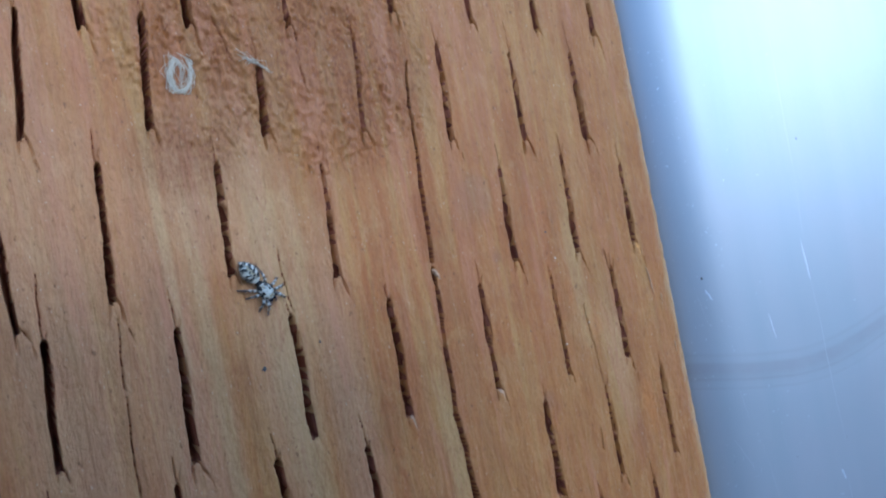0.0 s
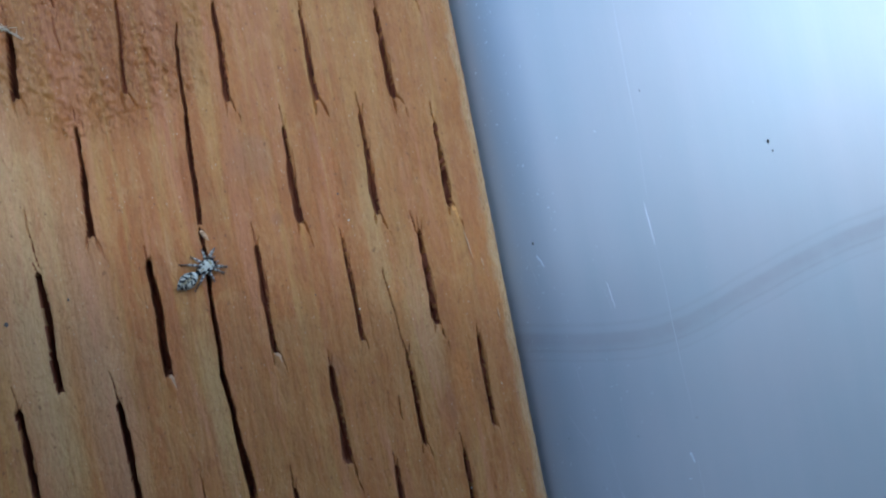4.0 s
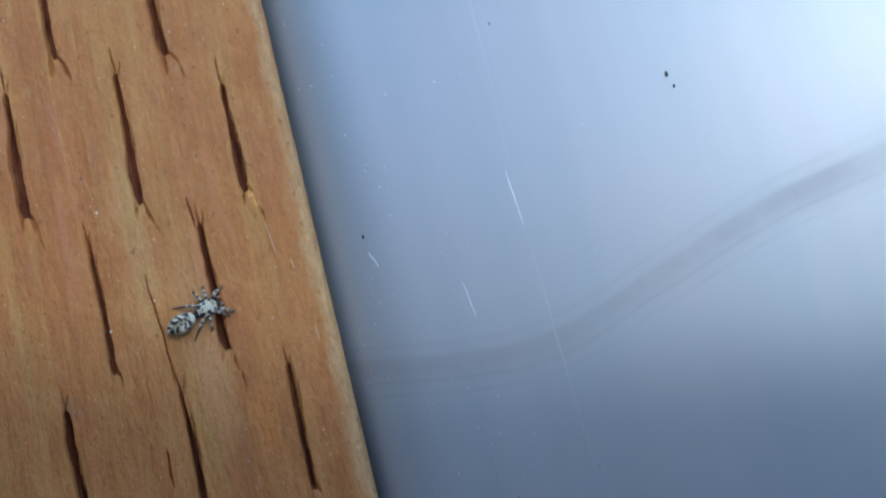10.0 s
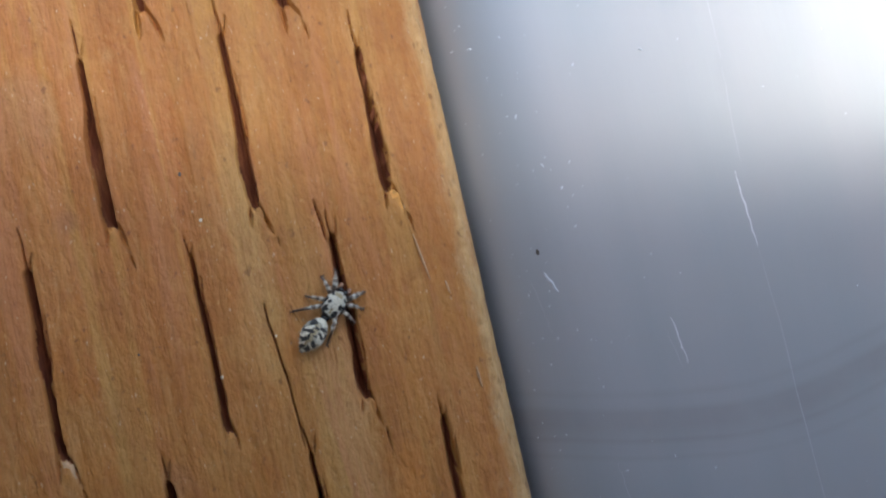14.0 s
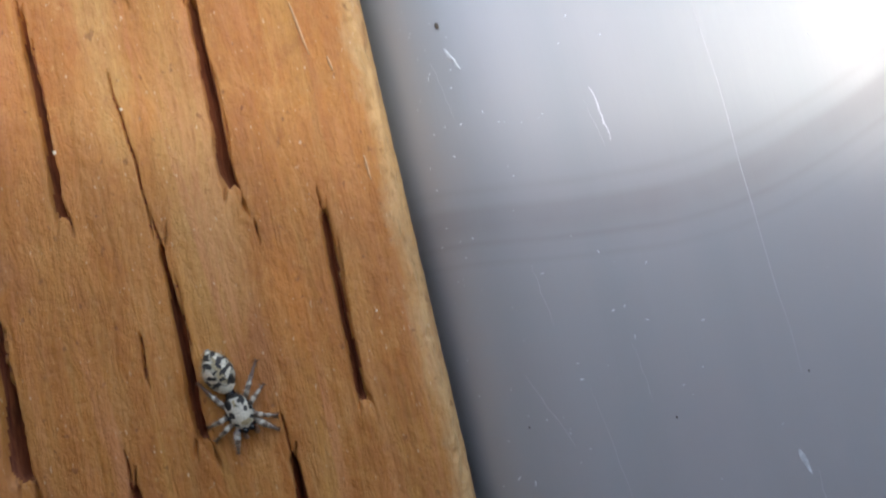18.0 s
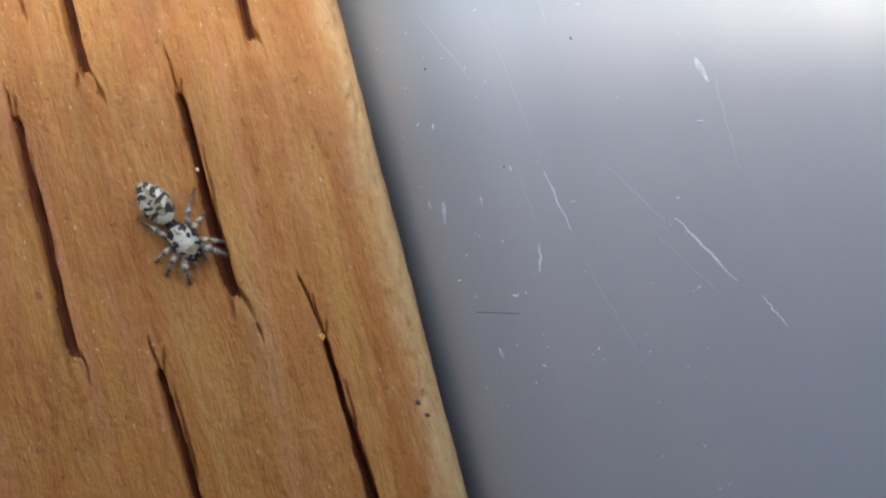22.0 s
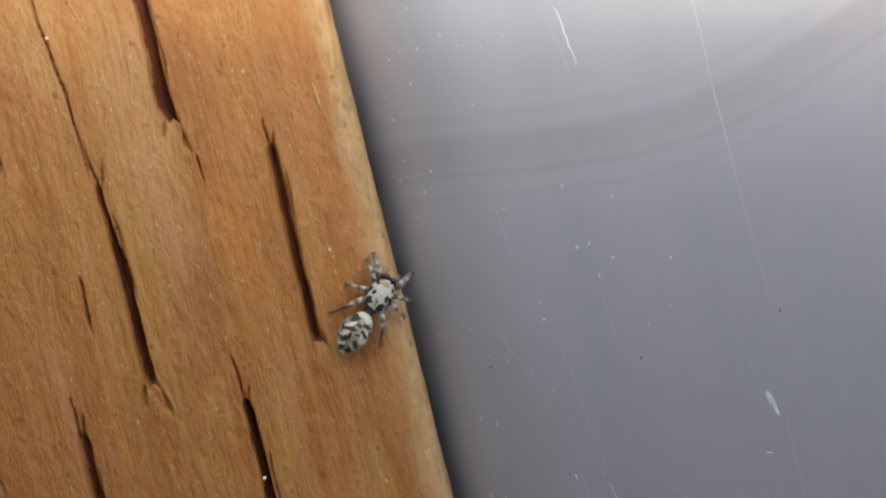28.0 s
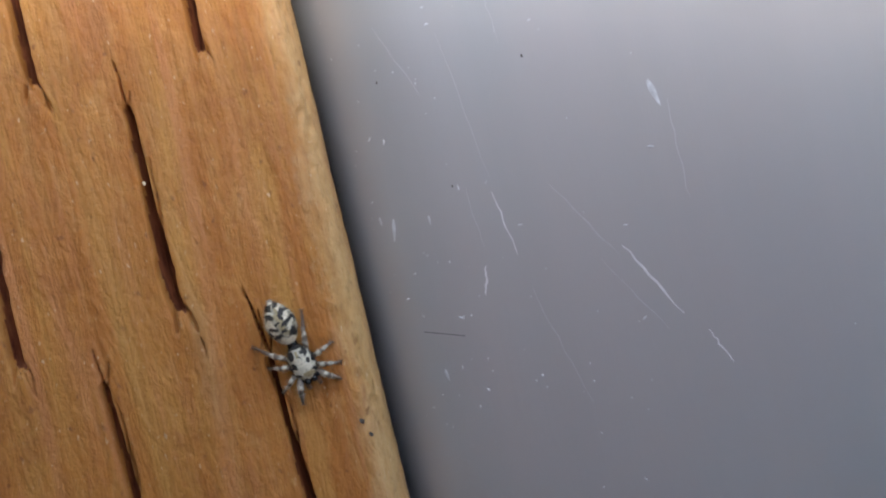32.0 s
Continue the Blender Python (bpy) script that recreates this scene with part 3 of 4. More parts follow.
def tube(bm, pts, radii, sides=8):
    rings = []
    for n, p in enumerate(pts):
        d = (pts[min(n + 1, len(pts) - 1)] - pts[max(n - 1, 0)]).normalized()
        u = d.cross(Vector((0, 0, 1)) if abs(d.z) < 0.95 else Vector((1, 0, 0))).normalized()
        w = d.cross(u)
        rings.append([bm.verts.new(p + (u * math.cos(a) + w * math.sin(a)) * radii[n]) for a in np.linspace(0, 2 * math.pi, sides + 1)[:-1]])
    for r, q in zip(rings, rings[1:]):
        for k in range(sides):
            bm.faces.new((r[k], r[(k + 1) % sides], q[(k + 1) % sides], q[k])).smooth = True
    bm.faces.new(rings[0][::-1])
    bm.faces.new(rings[-1])


def lint_tuft(spine, strands, seed, label):
    """A tuft of fine white fibres lying loosely along a spine."""
    rng = random.Random(seed)
    bm = bmesh.new()
    for _ in range(strands):
        n = 8
        a, b = sorted((rng.random(), rng.random()))
        b = max(b, a + 0.3)
        off, pts = Vector((rng.gauss(0, 0.034), rng.gauss(0, 0.034), 0)), []
        for k in range(n + 1):
            f = min(1, a + (b - a) * k / n) * (len(spine) - 1)
            i = min(int(f), len(spine) - 2)
            p = Vector((*spine[i], 0)).lerp(Vector((*spine[i + 1], 0)), f - i)
            pts.append((p + off * (0.4 + 0.7 * math.sin(k * 1.3 + a * 9)) + Vector((rng.gauss(0, 0.007), rng.gauss(0, 0.007), 0)) + Vector((0, 0, 0.014 + 0.02 * rng.random()))) * U + Vector((0, 0, TOP)))
        tube(bm, pts, [0.0021 * U] * (n + 1), 4)
    return tagged(part("lint", bm, LINT), label, "lint", kind="stuff")


def wood_clutter():
    lint_tuft([(-5.14, 2.84), (-5.04, 2.74), (-5.05, 2.58), (-5.14, 2.46), (-5.24, 2.48), (-5.25, 2.64), (-5.18, 2.80), (-5.10, 2.70), (-5.16, 2.52)], 60, 4, "loose fluffy ring of white lint caught on the timber")
    lint_tuft([(-4.57, 2.80), (-4.45, 2.72), (-4.36, 2.68), (-4.25, 2.59)], 13, 6, "wisp of white lint caught on the timber")
    # dark grains here also stand in for pits and brown smudges in the wood
    for x, y, r, mat, label in ((-0.43, -3.2, 0.016, LINT, "white"), (-1.32, 0.47, 0.018, DARK, "dark"), (-4.91, -0.28, 0.033, DARK, "dark"), (-1.79, -0.61, 0.014, DARK, "dark"),
                                (-4.3, -0.15, 0.02, DARK, "dark"), (0.40, -4.72, 0.022, DARK, "dark"), (0.43, -4.80, 0.018, DARK, "dark"), (-1.325, -0.87, 0.016, LINT, "white"), (-1.25, 0.15, 0.017, LINT, "white"), (-0.94, -0.69, 0.013, LINT, "white"), (0.2, -2.1, 0.010, LINT, "white"), (-0.35, 2.35, 0.016, DARK, "dark")):
        bm = bmesh.new()
        bmesh.ops.create_icosphere(bm, subdivisions=2, radius=1)
        rng = random.Random(int(x * 100) ^ 7)
        for v in bm.verts:
            v.co = (Vector((x, y, r * 0.2)) + Vector((v.co.x, v.co.y * 1.3, v.co.z * 0.6)) * r * 0.6 * rng.uniform(0.6, 1.3)) * U + Vector((0, 0, TOP))
        tagged(part("grain", bm, mat), f"tiny {label} grain stuck to the timber", "grain", "grains on the timber")


# ---- the metal panel ----
# Its face slopes up from the timber; beside it the sheet is rolled over, ever more tightly, down into the gap.
SLOPE, FACE_X, FACE_Z, ROLL, GAP_X = radians(25), 1.15, 0.22, 1.02, 0.555
ROLL_S = np.linspace(-ROLL, 0, 400)
ROLL_A = SLOPE + (radians(68) - SLOPE) * (-ROLL_S / ROLL) ** 1.5
ROLL_X = np.concatenate([[0], np.cumsum(np.cos(0.5 * (ROLL_A[1:] + ROLL_A[:-1])))]) * (ROLL_S[1] - ROLL_S[0]) + GAP_X
ROLL_Z = np.concatenate([[0], np.cumsum(np.sin(0.5 * (ROLL_A[1:] + ROLL_A[:-1])))]) * (ROLL_S[1] - ROLL_S[0])
ROLL_Z = ROLL_Z - ROLL_Z[-1] + FACE_Z + math.tan(SLOPE) * (ROLL_X[-1] - FACE_X)


def panel_point(s, lift=0.0):
    """The section at s pitches from the roll's upper end, up the face (s > 0) or down round the roll: x and z, in pitches."""
    s = np.asarray(s, float)
    up = np.clip(s, 0, 60)
    swell = 0.018 * up**2 / (1 + 0.35 * up)
    ang = np.interp(s, ROLL_S, ROLL_A)
    x = np.where(s >= 0, ROLL_X[-1] + np.cos(SLOPE) * up, np.interp(s, ROLL_S, ROLL_X))
    z = np.where(s >= 0, ROLL_Z[-1] + np.sin(SLOPE) * up - swell, np.interp(s, ROLL_S, ROLL_Z)) - np.clip(-s - ROLL, 0, None)
    return x - lift * np.sin(ang), z + lift * np.cos(ang)


def on_panel(x, y, lift=0.002):
    """The place on the panel's face above plan place x, y (in pitches)."""
    s = np.linspace(-ROLL, 12, 3000)
    px, pz = panel_point(s, lift)
    z = np.interp(x, px, pz)
    return Vector((x * U, y * U, TOP + z * U))


def ribbon(points, widths, lift=0.002):
    bm = bmesh.new()
    rows = []
    for n, (x, y) in enumerate(points):
        a, b = points[max(n - 1, 0)], points[min(n + 1, len(points) - 1)]
        d = Vector((b[0] - a[0], b[1] - a[1])).normalized()
        w = widths[n]
        rows.append([bm.verts.new(on_panel(x + k * w * d.y, y - k * w * d.x, lift if k == 0 else lift * 0.8)) for k in (-0.5, 0, 0.5)])
    for r, q in zip(rows, rows[1:]):
        for k in (0, 1):
            bm.faces.new((r[k], r[k + 1], q[k + 1], q[k]))
    bmesh.ops.recalc_face_normals(bm, faces=bm.faces)
    for f in bm.faces:
        if f.normal.z < 0:
            f.normal_flip()
    return bm


def metal_panel():
    thing = new("metal_panel")
    tagged(thing, "sloping dull brushed metal panel, folded and scratched, beside the timber", "panel")
    foot = float(ROLL_Z[0]) + TOP / U
    s = np.concatenate([np.linspace(-ROLL - foot, -ROLL - 0.4, 6), np.linspace(-ROLL, 0, 90), np.linspace(0.05, 6, 60), np.linspace(6.5, 40, 30)])

    def place(S, Y):
        x, z = panel_point(S)
        return x * U, Y * U, TOP + z * U

    grid_mesh("sheet", s, np.linspace(-60, 60, 41), place, METAL, thing)
    # the closed back under the sheet
    x_hi, z_hi = (float(v) for v in panel_point(40.0))
    bm = bmesh.new()
    bmesh.ops.create_cube(bm, size=1)
    for v in bm.verts:
        v.co = Vector((x_hi * U - 0.002 if v.co.x > 0 else 2.4 * U, 59.5 * U * (1 if v.co.y > 0 else -1), 0 if v.co.z < 0 else (TOP + (z_hi * U if v.co.x > 0 else 0.2 * U)) - 0.006))
    part("back_body", bm, METAL, thing)
    rng = random.Random(11)
    # scratches: from, to, width, all in pitches
    for x0, y0, x1, y1, w in ((2.27, 2.6, 2.25, 0.45, 0.010), (2.25, 0.40, 2.22, -0.25, 0.006), (2.18, -0.3, 2.20, -0.82, 0.018), (2.21, -0.85, 2.25, -2.95, 0.0104), (2.2, -3.45, 2.2, -3.95, 0.010),
                              (1.61, -3.72, 1.84, -4.14, 0.0104), (1.87, -4.1, 2.06, -4.49, 0.022), (1.76, -4.14, 1.98, -4.55, 0.008), (2.15, -4.59, 2.22, -4.77, 0.014), (0.94, -2.66, 1.10, -3.10, 0.009),
                              (1.33, -3.68, 1.39, -4.03, 0.013), (1.21, -3.63, 1.23, -3.95, 0.008), (1.41, -4.2, 1.57, -4.85, 0.009), (1.24, -2.8, 1.34, -3.6, 0.006),
                              (1.10, -2.05, 1.14, -2.42, 0.008), (1.61, -1.15, 1.65, -1.48, 0.016), (1.57, -1.22, 1.61, -1.5, 0.007), (1.5, -2.6, 1.53, -2.95, 0.005),
                              (1.22, -4.05, 1.19, -4.2, 0.022), (0.85, -0.72, 0.9, -1.1, 0.005)):
        n = 9
        pts = [(x0 + (x1 - x0) * k / n + rng.uniform(-0.006, 0.006), y0 + (y1 - y0) * k / n) for k in range(n + 1)]
        ws = [0.5 * w * (0.25 + rng.uniform(0.5, 1.0) * math.sin(math.pi * (k + 0.4) / (n + 0.8))) for k in range(n + 1)]
        part("scratch", ribbon(pts, ws), SCRATCH if w > 0.0105 else FAINT, thing, "bright scratch in the metal")
    for x0, y0, x1, y1, w in ((2.14, -3.34, 2.17, -3.48, 0.028), (0.82, -3.69, 0.80, -3.81, 0.020), (0.90, -4.55, 0.91, -4.62, 0.015), (0.75, -3.66, 0.755, -3.71, 0.014), (1.0, -3.72, 1.0, -3.77, 0.012)):
        pts = [(x0 + (x1 - x0) * k / 5, y0 + (y1 - y0) * k / 5) for k in range(6)]
        part("paint_fleck", ribbon(pts, [w * v for v in (0.4, 0.9, 1.0, 0.8, 0.5, 0.15)], 0.004), FLECK, thing, "small pale fleck stuck to the metal")
    part("dark_hairline", ribbon([(0.84 + 0.2 * k / 5, -4.33 - 0.06 * k / 5) for k in range(6)], [0.006] * 6), FAINT_DARK, thing, "thin dark mark")
    return thing


def dust():
    """Fine pale flecks, thickest beside the timber."""
    rng = random.Random(23)
    bm = bmesh.new()
    for _ in range(270):
        x, y = 0.68 + rng.expovariate(1.7), rng.uniform(-5.6, 2.6)
        if x > 4.5:
            continue
        r = rng.choice((0.003, 0.004, 0.005, 0.006, 0.007)) * rng.uniform(0.6, 1.1)
        c, turn, long = on_panel(x, y, 0.004), rng.uniform(0, 3.1), rng.choice((1, 1, 1, 2, 3))
        lean = Matrix.Rotation(-SLOPE, 3, "Y") @ Matrix.Rotation(turn, 3, "Z")
        vs = [bm.verts.new(c + lean @ Vector((math.cos(a) * r, math.sin(a) * r * long, 0)) * U) for a in np.linspace(0, 2 * math.pi, 6)[:-1]]
        tip = bm.verts.new(c + Vector((-0.4, 0, 0.9)) * r * 0.5 * U)
        for k in range(5):
            bm.faces.new((vs[k], vs[(k + 1) % 5], tip))
    ob = part("dust", bm, FLECK)
    tagged(ob, "fine pale dust flecks on the metal panel", "dust", kind="stuff")
    # two dark grains
    for x, y, r in ((0.92, -0.53, 0.018), (3.6, 0.12, 0.02), (3.63, 0.0, 0.014), (2.36, 1.02, 0.011), (1.15, -3.6, 0.006), (0.9, -2.95, 0.007), (1.62, -3.05, 0.007), (2.28, -2.95, 0.006)):
        bm = bmesh.new()
        bmesh.ops.create_icosphere(bm, subdivisions=1, radius=r * U)
        for v in bm.verts:
            v.co = on_panel(x, y, r * 0.5) + Vector((v.co.x * 0.8, v.co.y * 1.4, v.co.z * 0.5))
        tagged(part("grit", bm, DARK), "tiny dark grain of grit on the metal panel", "grit", "grit on the metal")
    bm = ribbon([(0.93, -0.68), (0.945, -0.73), (0.965, -0.76), (0.97, -0.8), (0.985, -0.83)], [0.01, 0.02, 0.012, 0.018, 0.012], 0.012)
    tagged(part("lint", bm, FLECK), "short white curl of lint on the metal panel", "lint")


timber()
metal_panel()
dust()
wood_clutter()
def slab(name, lo, hi, mat, label, category):
    bm = bmesh.new()
    bmesh.ops.create_cube(bm, size=1)
    for v in bm.verts:
        v.co = Vector([(h if c > 0 else l) for c, l, h in zip(v.co, lo, hi)])
    tagged(part(name, bm, mat), label, category, kind="structure")


# unseen walls and ceiling, added to block sky light; open on the far side
slab("shade_wall_south", (-3.0, -2.2, 0.0), (3.0, -2.0, 2.4), RENDER, "unseen plain grey wall added behind the timber to block light", "wall")
slab("shade_wall_west", (-2.0, -2.0, 0.0), (-1.8, 3.0, 1.3), RENDER, "unseen plain grey wall added beside the timber to block light", "wall")
slab("ceiling", (-3.0, -2.2, 2.4), (3.0, 0.31, 2.5), RENDER, "unseen plain grey slab added over the timber to block sky light", "ceiling")
ground_bm = bmesh.new()
bmesh.ops.create_grid(ground_bm, x_segments=1, y_segments=1, size=300)
ground = part("ground", ground_bm, CONCRETE)
tagged(ground, "plain grey concrete ground under the timber", "ground", kind="structure")


# ---- an unseen, oversized stand-in for the phone, added to shade timber and metal and show dully in the metal ----
CASE_PALE = plain("shade_slab_back", (0.68, 0.73, 0.80), 0.5, 0.0, 0.1, 800)
CASE_DARK = plain("shade_slab_glass", (0.012, 0.014, 0.022), 0.12, 0.0, 0.1, 800)


def rounded_box(lo, hi, r, segs=4):
    bm = bmesh.new()
    bmesh.ops.create_cube(bm, size=1)
    for v in bm.verts:
        v.co = Vector([(h if c > 0 else l) for c, l, h in zip(v.co, lo, hi)])
    bmesh.ops.bevel(bm, geom=list(bm.edges), offset=r, segments=segs, profile=0.5, affect="EDGES")
    for f in bm.faces:
        f.smooth = True
    return bm


def disc(radius, low, high, sides=28):
    bm = bmesh.new()
    tube(bm, [Vector((0, 0, low)), Vector((0, 0, high))], [radius, radius], sides)
    return bm


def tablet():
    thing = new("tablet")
    tagged(thing, "unseen oversized pale slab added over the timber to shade it and the metal", "tablet")
    # its size and pale colour are set by the shade and reflection wanted
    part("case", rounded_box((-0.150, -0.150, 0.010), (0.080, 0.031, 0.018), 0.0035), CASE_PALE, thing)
    part("screen", rounded_box((-0.144, -0.144, 0.0181), (0.074, 0.025, 0.0186), 0.0002, 1), CASE_DARK, thing, "dark glass top of the added slab")
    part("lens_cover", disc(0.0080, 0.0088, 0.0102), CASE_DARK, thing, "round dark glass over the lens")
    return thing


SHADE_SLAB_OB = tablet()


# ---- the spider (head towards x; its lengths are shares of a body of about 5.5) ----
BODY = 1.12 * MM


def spot_mask(nt, spots, soft=0.35):
    """1 inside the given strokes (x, y, rx, ry in mm, and a turn in degrees), with a ragged rim."""
    tc = nt.nodes.new("ShaderNodeTexCoord")
    warp = node(nt, "ShaderNodeTexNoise", Scale=1900.0, Detail=2.0)
    nt.links.new(tc.outputs["Object"], warp.inputs["Vector"])
    moved = nt.nodes.new("ShaderNodeVectorMath")
    moved.operation = "MULTIPLY_ADD"
    nt.links.new(warp.outputs["Color"], moved.inputs[0])
    moved.inputs[1].default_value = (0.7 * BODY,) * 3
    nt.links.new(tc.outputs["Object"], moved.inputs[2])
    xyz = nt.nodes.new("ShaderNodeSeparateXYZ")
    nt.links.new(moved.outputs[0], xyz.inputs[0])
    rag = noise_tex(nt, coords(nt, (7000, 7000, 7000)), 1.0, 3.0)
    total = None
    for x, y, rx, ry, *turn in spots:
        c, n = math.cos(radians(sum(turn))), math.sin(radians(sum(turn)))
        px = math_node(nt, "SUBTRACT", xyz.outputs[0], (x + 0.35) * BODY)
        py = math_node(nt, "SUBTRACT", xyz.outputs[1], (y + 0.35) * BODY)
        dx = math_node(nt, "ADD", math_node(nt, "MULTIPLY", px, c / rx / BODY), math_node(nt, "MULTIPLY", py, n / rx / BODY))
        dy = math_node(nt, "ADD", math_node(nt, "MULTIPLY", px, -n / ry / BODY), math_node(nt, "MULTIPLY", py, c / ry / BODY))
        r = math_node(nt, "ADD", math_node(nt, "MULTIPLY", dx, dx), math_node(nt, "MULTIPLY", dy, dy))
        r = math_node(nt, "ADD", r, math_node(nt, "MULTIPLY", math_node(nt, "SUBTRACT", rag, 0.5), 1.6))
        one = ramp(nt, math_node(nt, "MULTIPLY", r, 0.5), grey((0.53, 1), (0.53 + 0.6 * soft, 0)))
        total = one if total is None else math_node(nt, "MAXIMUM", total, one)
    return total


def fur(name, pale, layers, back=0.0):
    """Scales and hairs: a base colour, then strokes of other colours laid over it in turn, all speckled."""
    m, nt, bsdf = material(name)
    grain = noise_tex(nt, coords(nt, (9000, 6000, 9000)), 1.0, 3.0, 0.7)
    base = mix(nt, 0.0, pale, pale)
    for colour, soft, spots in layers:
        base = mix(nt, spot_mask(nt, [(spot[0] - back,) + tuple(spot[1:]) for spot in spots], soft), base, colour)
    speckle = ramp(nt, grain, [(0.3, (0.30, 0.29, 0.28)), (0.48, (0.9, 0.9, 0.9)), (0.75, (1.25, 1.25, 1.25))])
    base = mix(nt, 0.8, base, speckle, "MULTIPLY")
    nt.links.new(base, bsdf.inputs["Base Color"])
    bsdf.inputs["Roughness"].default_value = 0.5
    bump(nt, bsdf, grain, 0.8, 0.00008)
    return m


BLACK, CREAM, OCHRE = (0.018, 0.015, 0.013), (0.66, 0.61, 0.48), (0.36, 0.29, 0.16)


def bars(rows, turn):
    """The same slanting stroke on both flanks: x, y, length along and across, all in mm."""
    rng = random.Random(len(rows))
    return [(x + rng.uniform(-0.07, 0.07), side * y * rng.uniform(0.85, 1.1), rx * rng.uniform(0.75, 1.15), ry * rng.uniform(0.7, 1.1), side * (turn + rng.uniform(-14, 14))) for x, y, rx, ry in rows for side in (-1, 1)]


ABDOMEN_FUR = fur("abdomen_scales", (0.38, 0.345, 0.26), [
    (OCHRE, 1.0, [(-1.1, 0.15, 0.4, 0.18), (-1.8, 0.1, 0.35, 0.16)]),
    (BLACK, 0.5, bars([(-0.66, 0.42, 0.19, 0.30), (-1.26, 0.46, 0.20, 0.34), (-1.86, 0.40, 0.18, 0.30), (-2.36, 0.26, 0.13, 0.2)], 34) + [(-0.85, 0.02, 0.06, 0.14), (-1.45, -0.05, 0.06, 0.12), (-2.55, 0.05, 0.10, 0.26), (-1.62, 0.2, 0.2, 0.06), (-0.6, -0.12, 0.1, 0.07), (-0.95, -0.82, 0.3, 0.10), (-1.9, 0.78, 0.3, 0.08)]),
    (CREAM, 0.5, [(-0.24, 0, 0.17, 0.74)] + bars([(-0.98, 0.52, 0.09, 0.32), (-1.58, 0.50, 0.10, 0.32), (-2.12, 0.36, 0.08, 0.22)], 34) + [(-2.62, 0.0, 0.10, 0.14)])], 0.2)
HEAD_FUR = fur("head_scales", (0.60, 0.56, 0.45), [
    (OCHRE, 1.0, [(0.5, 0, 0.16, 0.10), (1.75, 0.05, 0.14, 0.25)]),
    (BLACK, 0.3, [(-0.14, 0, 0.28, 0.8), (0.36, -0.40, 0.24, 0.16), (0.38, 0.40, 0.25, 0.15), (0.98, -0.42, 0.20, 0.15), (0.96, 0.40, 0.19, 0.14), (1.62, -0.46, 0.13, 0.11), (1.60, 0.46, 0.12, 0.10), (2.04, 0.34, 0.12, 0.18), (2.04, -0.36, 0.12, 0.18), (0.8, 0.77, 0.9, 0.10), (0.8, -0.78, 0.9, 0.10), (0.66, 0.05, 0.06, 0.07)])])
LEG_FUR = fur("leg_hair", (0.22, 0.18, 0.145), [
    ((0.17, 0.13, 0.10), 0.8, [(0.28, -0.25, 0.10, 2.0), (0.80, -0.25, 0.12, 2.0), (1.30, -0.25, 0.10, 2.0)]),
    ((0.13, 0.075, 0.05), 0.8, [(1.95, -0.25, 0.40, 2.0), (2.7, -0.25, 0.45, 2.0)]),
    ((0.46, 0.42, 0.34), 0.8, [(0.52, -0.25, 0.07, 2.0), (1.02, -0.25, 0.06, 2.0)])])
MOUTH = plain("mouth_hair", (0.24, 0.13, 0.08), 0.6, 0.0, 0.3, 4000)
EYE = plain("eye", (0.008, 0.008, 0.010), 0.08, 0.0, 0.1, 3000)


def furry(name, centre, radii, shape, mat, parent, hairs, seed):
    """A rounded body part with short lying hairs."""
    rng = random.Random(seed)
    bm = bmesh.new()
    bmesh.ops.create_icosphere(bm, subdivisions=4, radius=1)
    for v in bm.verts:
        p = shape(v.co.copy())
        v.co = Vector((centre[0] + p.x * radii[0], centre[1] + p.y * radii[1], centre[2] + p.z * radii[2])) * BODY
    bm.normal_update()
    for f in bm.faces:
        f.smooth = True
    spots = [(v.co.copy(), v.normal.copy()) for v in bm.verts if v.normal.z > -0.2]
    for co, n in rng.sample(spots, min(hairs, len(spots))):
        back = (Vector((-1, rng.uniform(-0.4, 0.4), 0.1)) + n * rng.uniform(0.35, 0.9)).normalized()
        side = back.cross(n).normalized() * 0.016 * BODY
        tip = bm.verts.new(co + back * rng.uniform(0.12, 0.32) * BODY)
        a, b, c = bm.verts.new(co + side), bm.verts.new(co - side), bm.verts.new(co + n * 0.02 * BODY)
        bm.faces.new((a, c, tip))
        bm.faces.new((c, b, tip))
    return part(name, bm, mat, parent)


def leg_mesh(reach, knee, thick, seed):
    """One leg from the hip along x to a foot on the timber."""
    rng = random.Random(seed)
    bm = bmesh.new()
    hip = 0.62
    joints = [Vector((0, 0, 0)), Vector((reach * 0.30, 0, knee)), Vector((reach * 0.50, 0, knee * 0.85)), Vector((reach * 0.78, 0, -hip * 0.45)), Vector((reach * 0.93, 0, -hip + 0.05)), Vector((reach, 0, -hip + 0.03))]
    fat = [0.11, 0.135, 0.11, 0.07, 0.042, 0.026]
    pts, rad = [], []
    for n in range(len(joints) - 1):
        for k in range(4):
            u = k / 4
            pts.append(joints[n].lerp(joints[n + 1], u) * BODY)
            rad.append((fat[n] * (1 - u) + fat[n + 1] * u) * thick * (1 + 0.16 * math.sin(math.pi * u)) * BODY)
    pts.append(joints[-1] * BODY)
    rad.append(fat[-1] * thick * BODY)
    tube(bm, pts, rad)
    for _ in range(150):
        n = rng.randrange(2, len(pts) - 1)
        a = rng.uniform(0, 6.28)
        out = Vector((0.55, math.cos(a), math.sin(a))).normalized()
        base = pts[n] + Vector((0, math.cos(a), math.sin(a))) * rad[n] * 0.9
        side = Vector((0.012, 0.012 * math.sin(a), -0.012 * math.cos(a))) * BODY
        bm.faces.new((bm.verts.new(base - side), bm.verts.new(base + side), bm.verts.new(base + out * rng.uniform(0.1, 0.26) * BODY)))
    return bm


LEGS = []


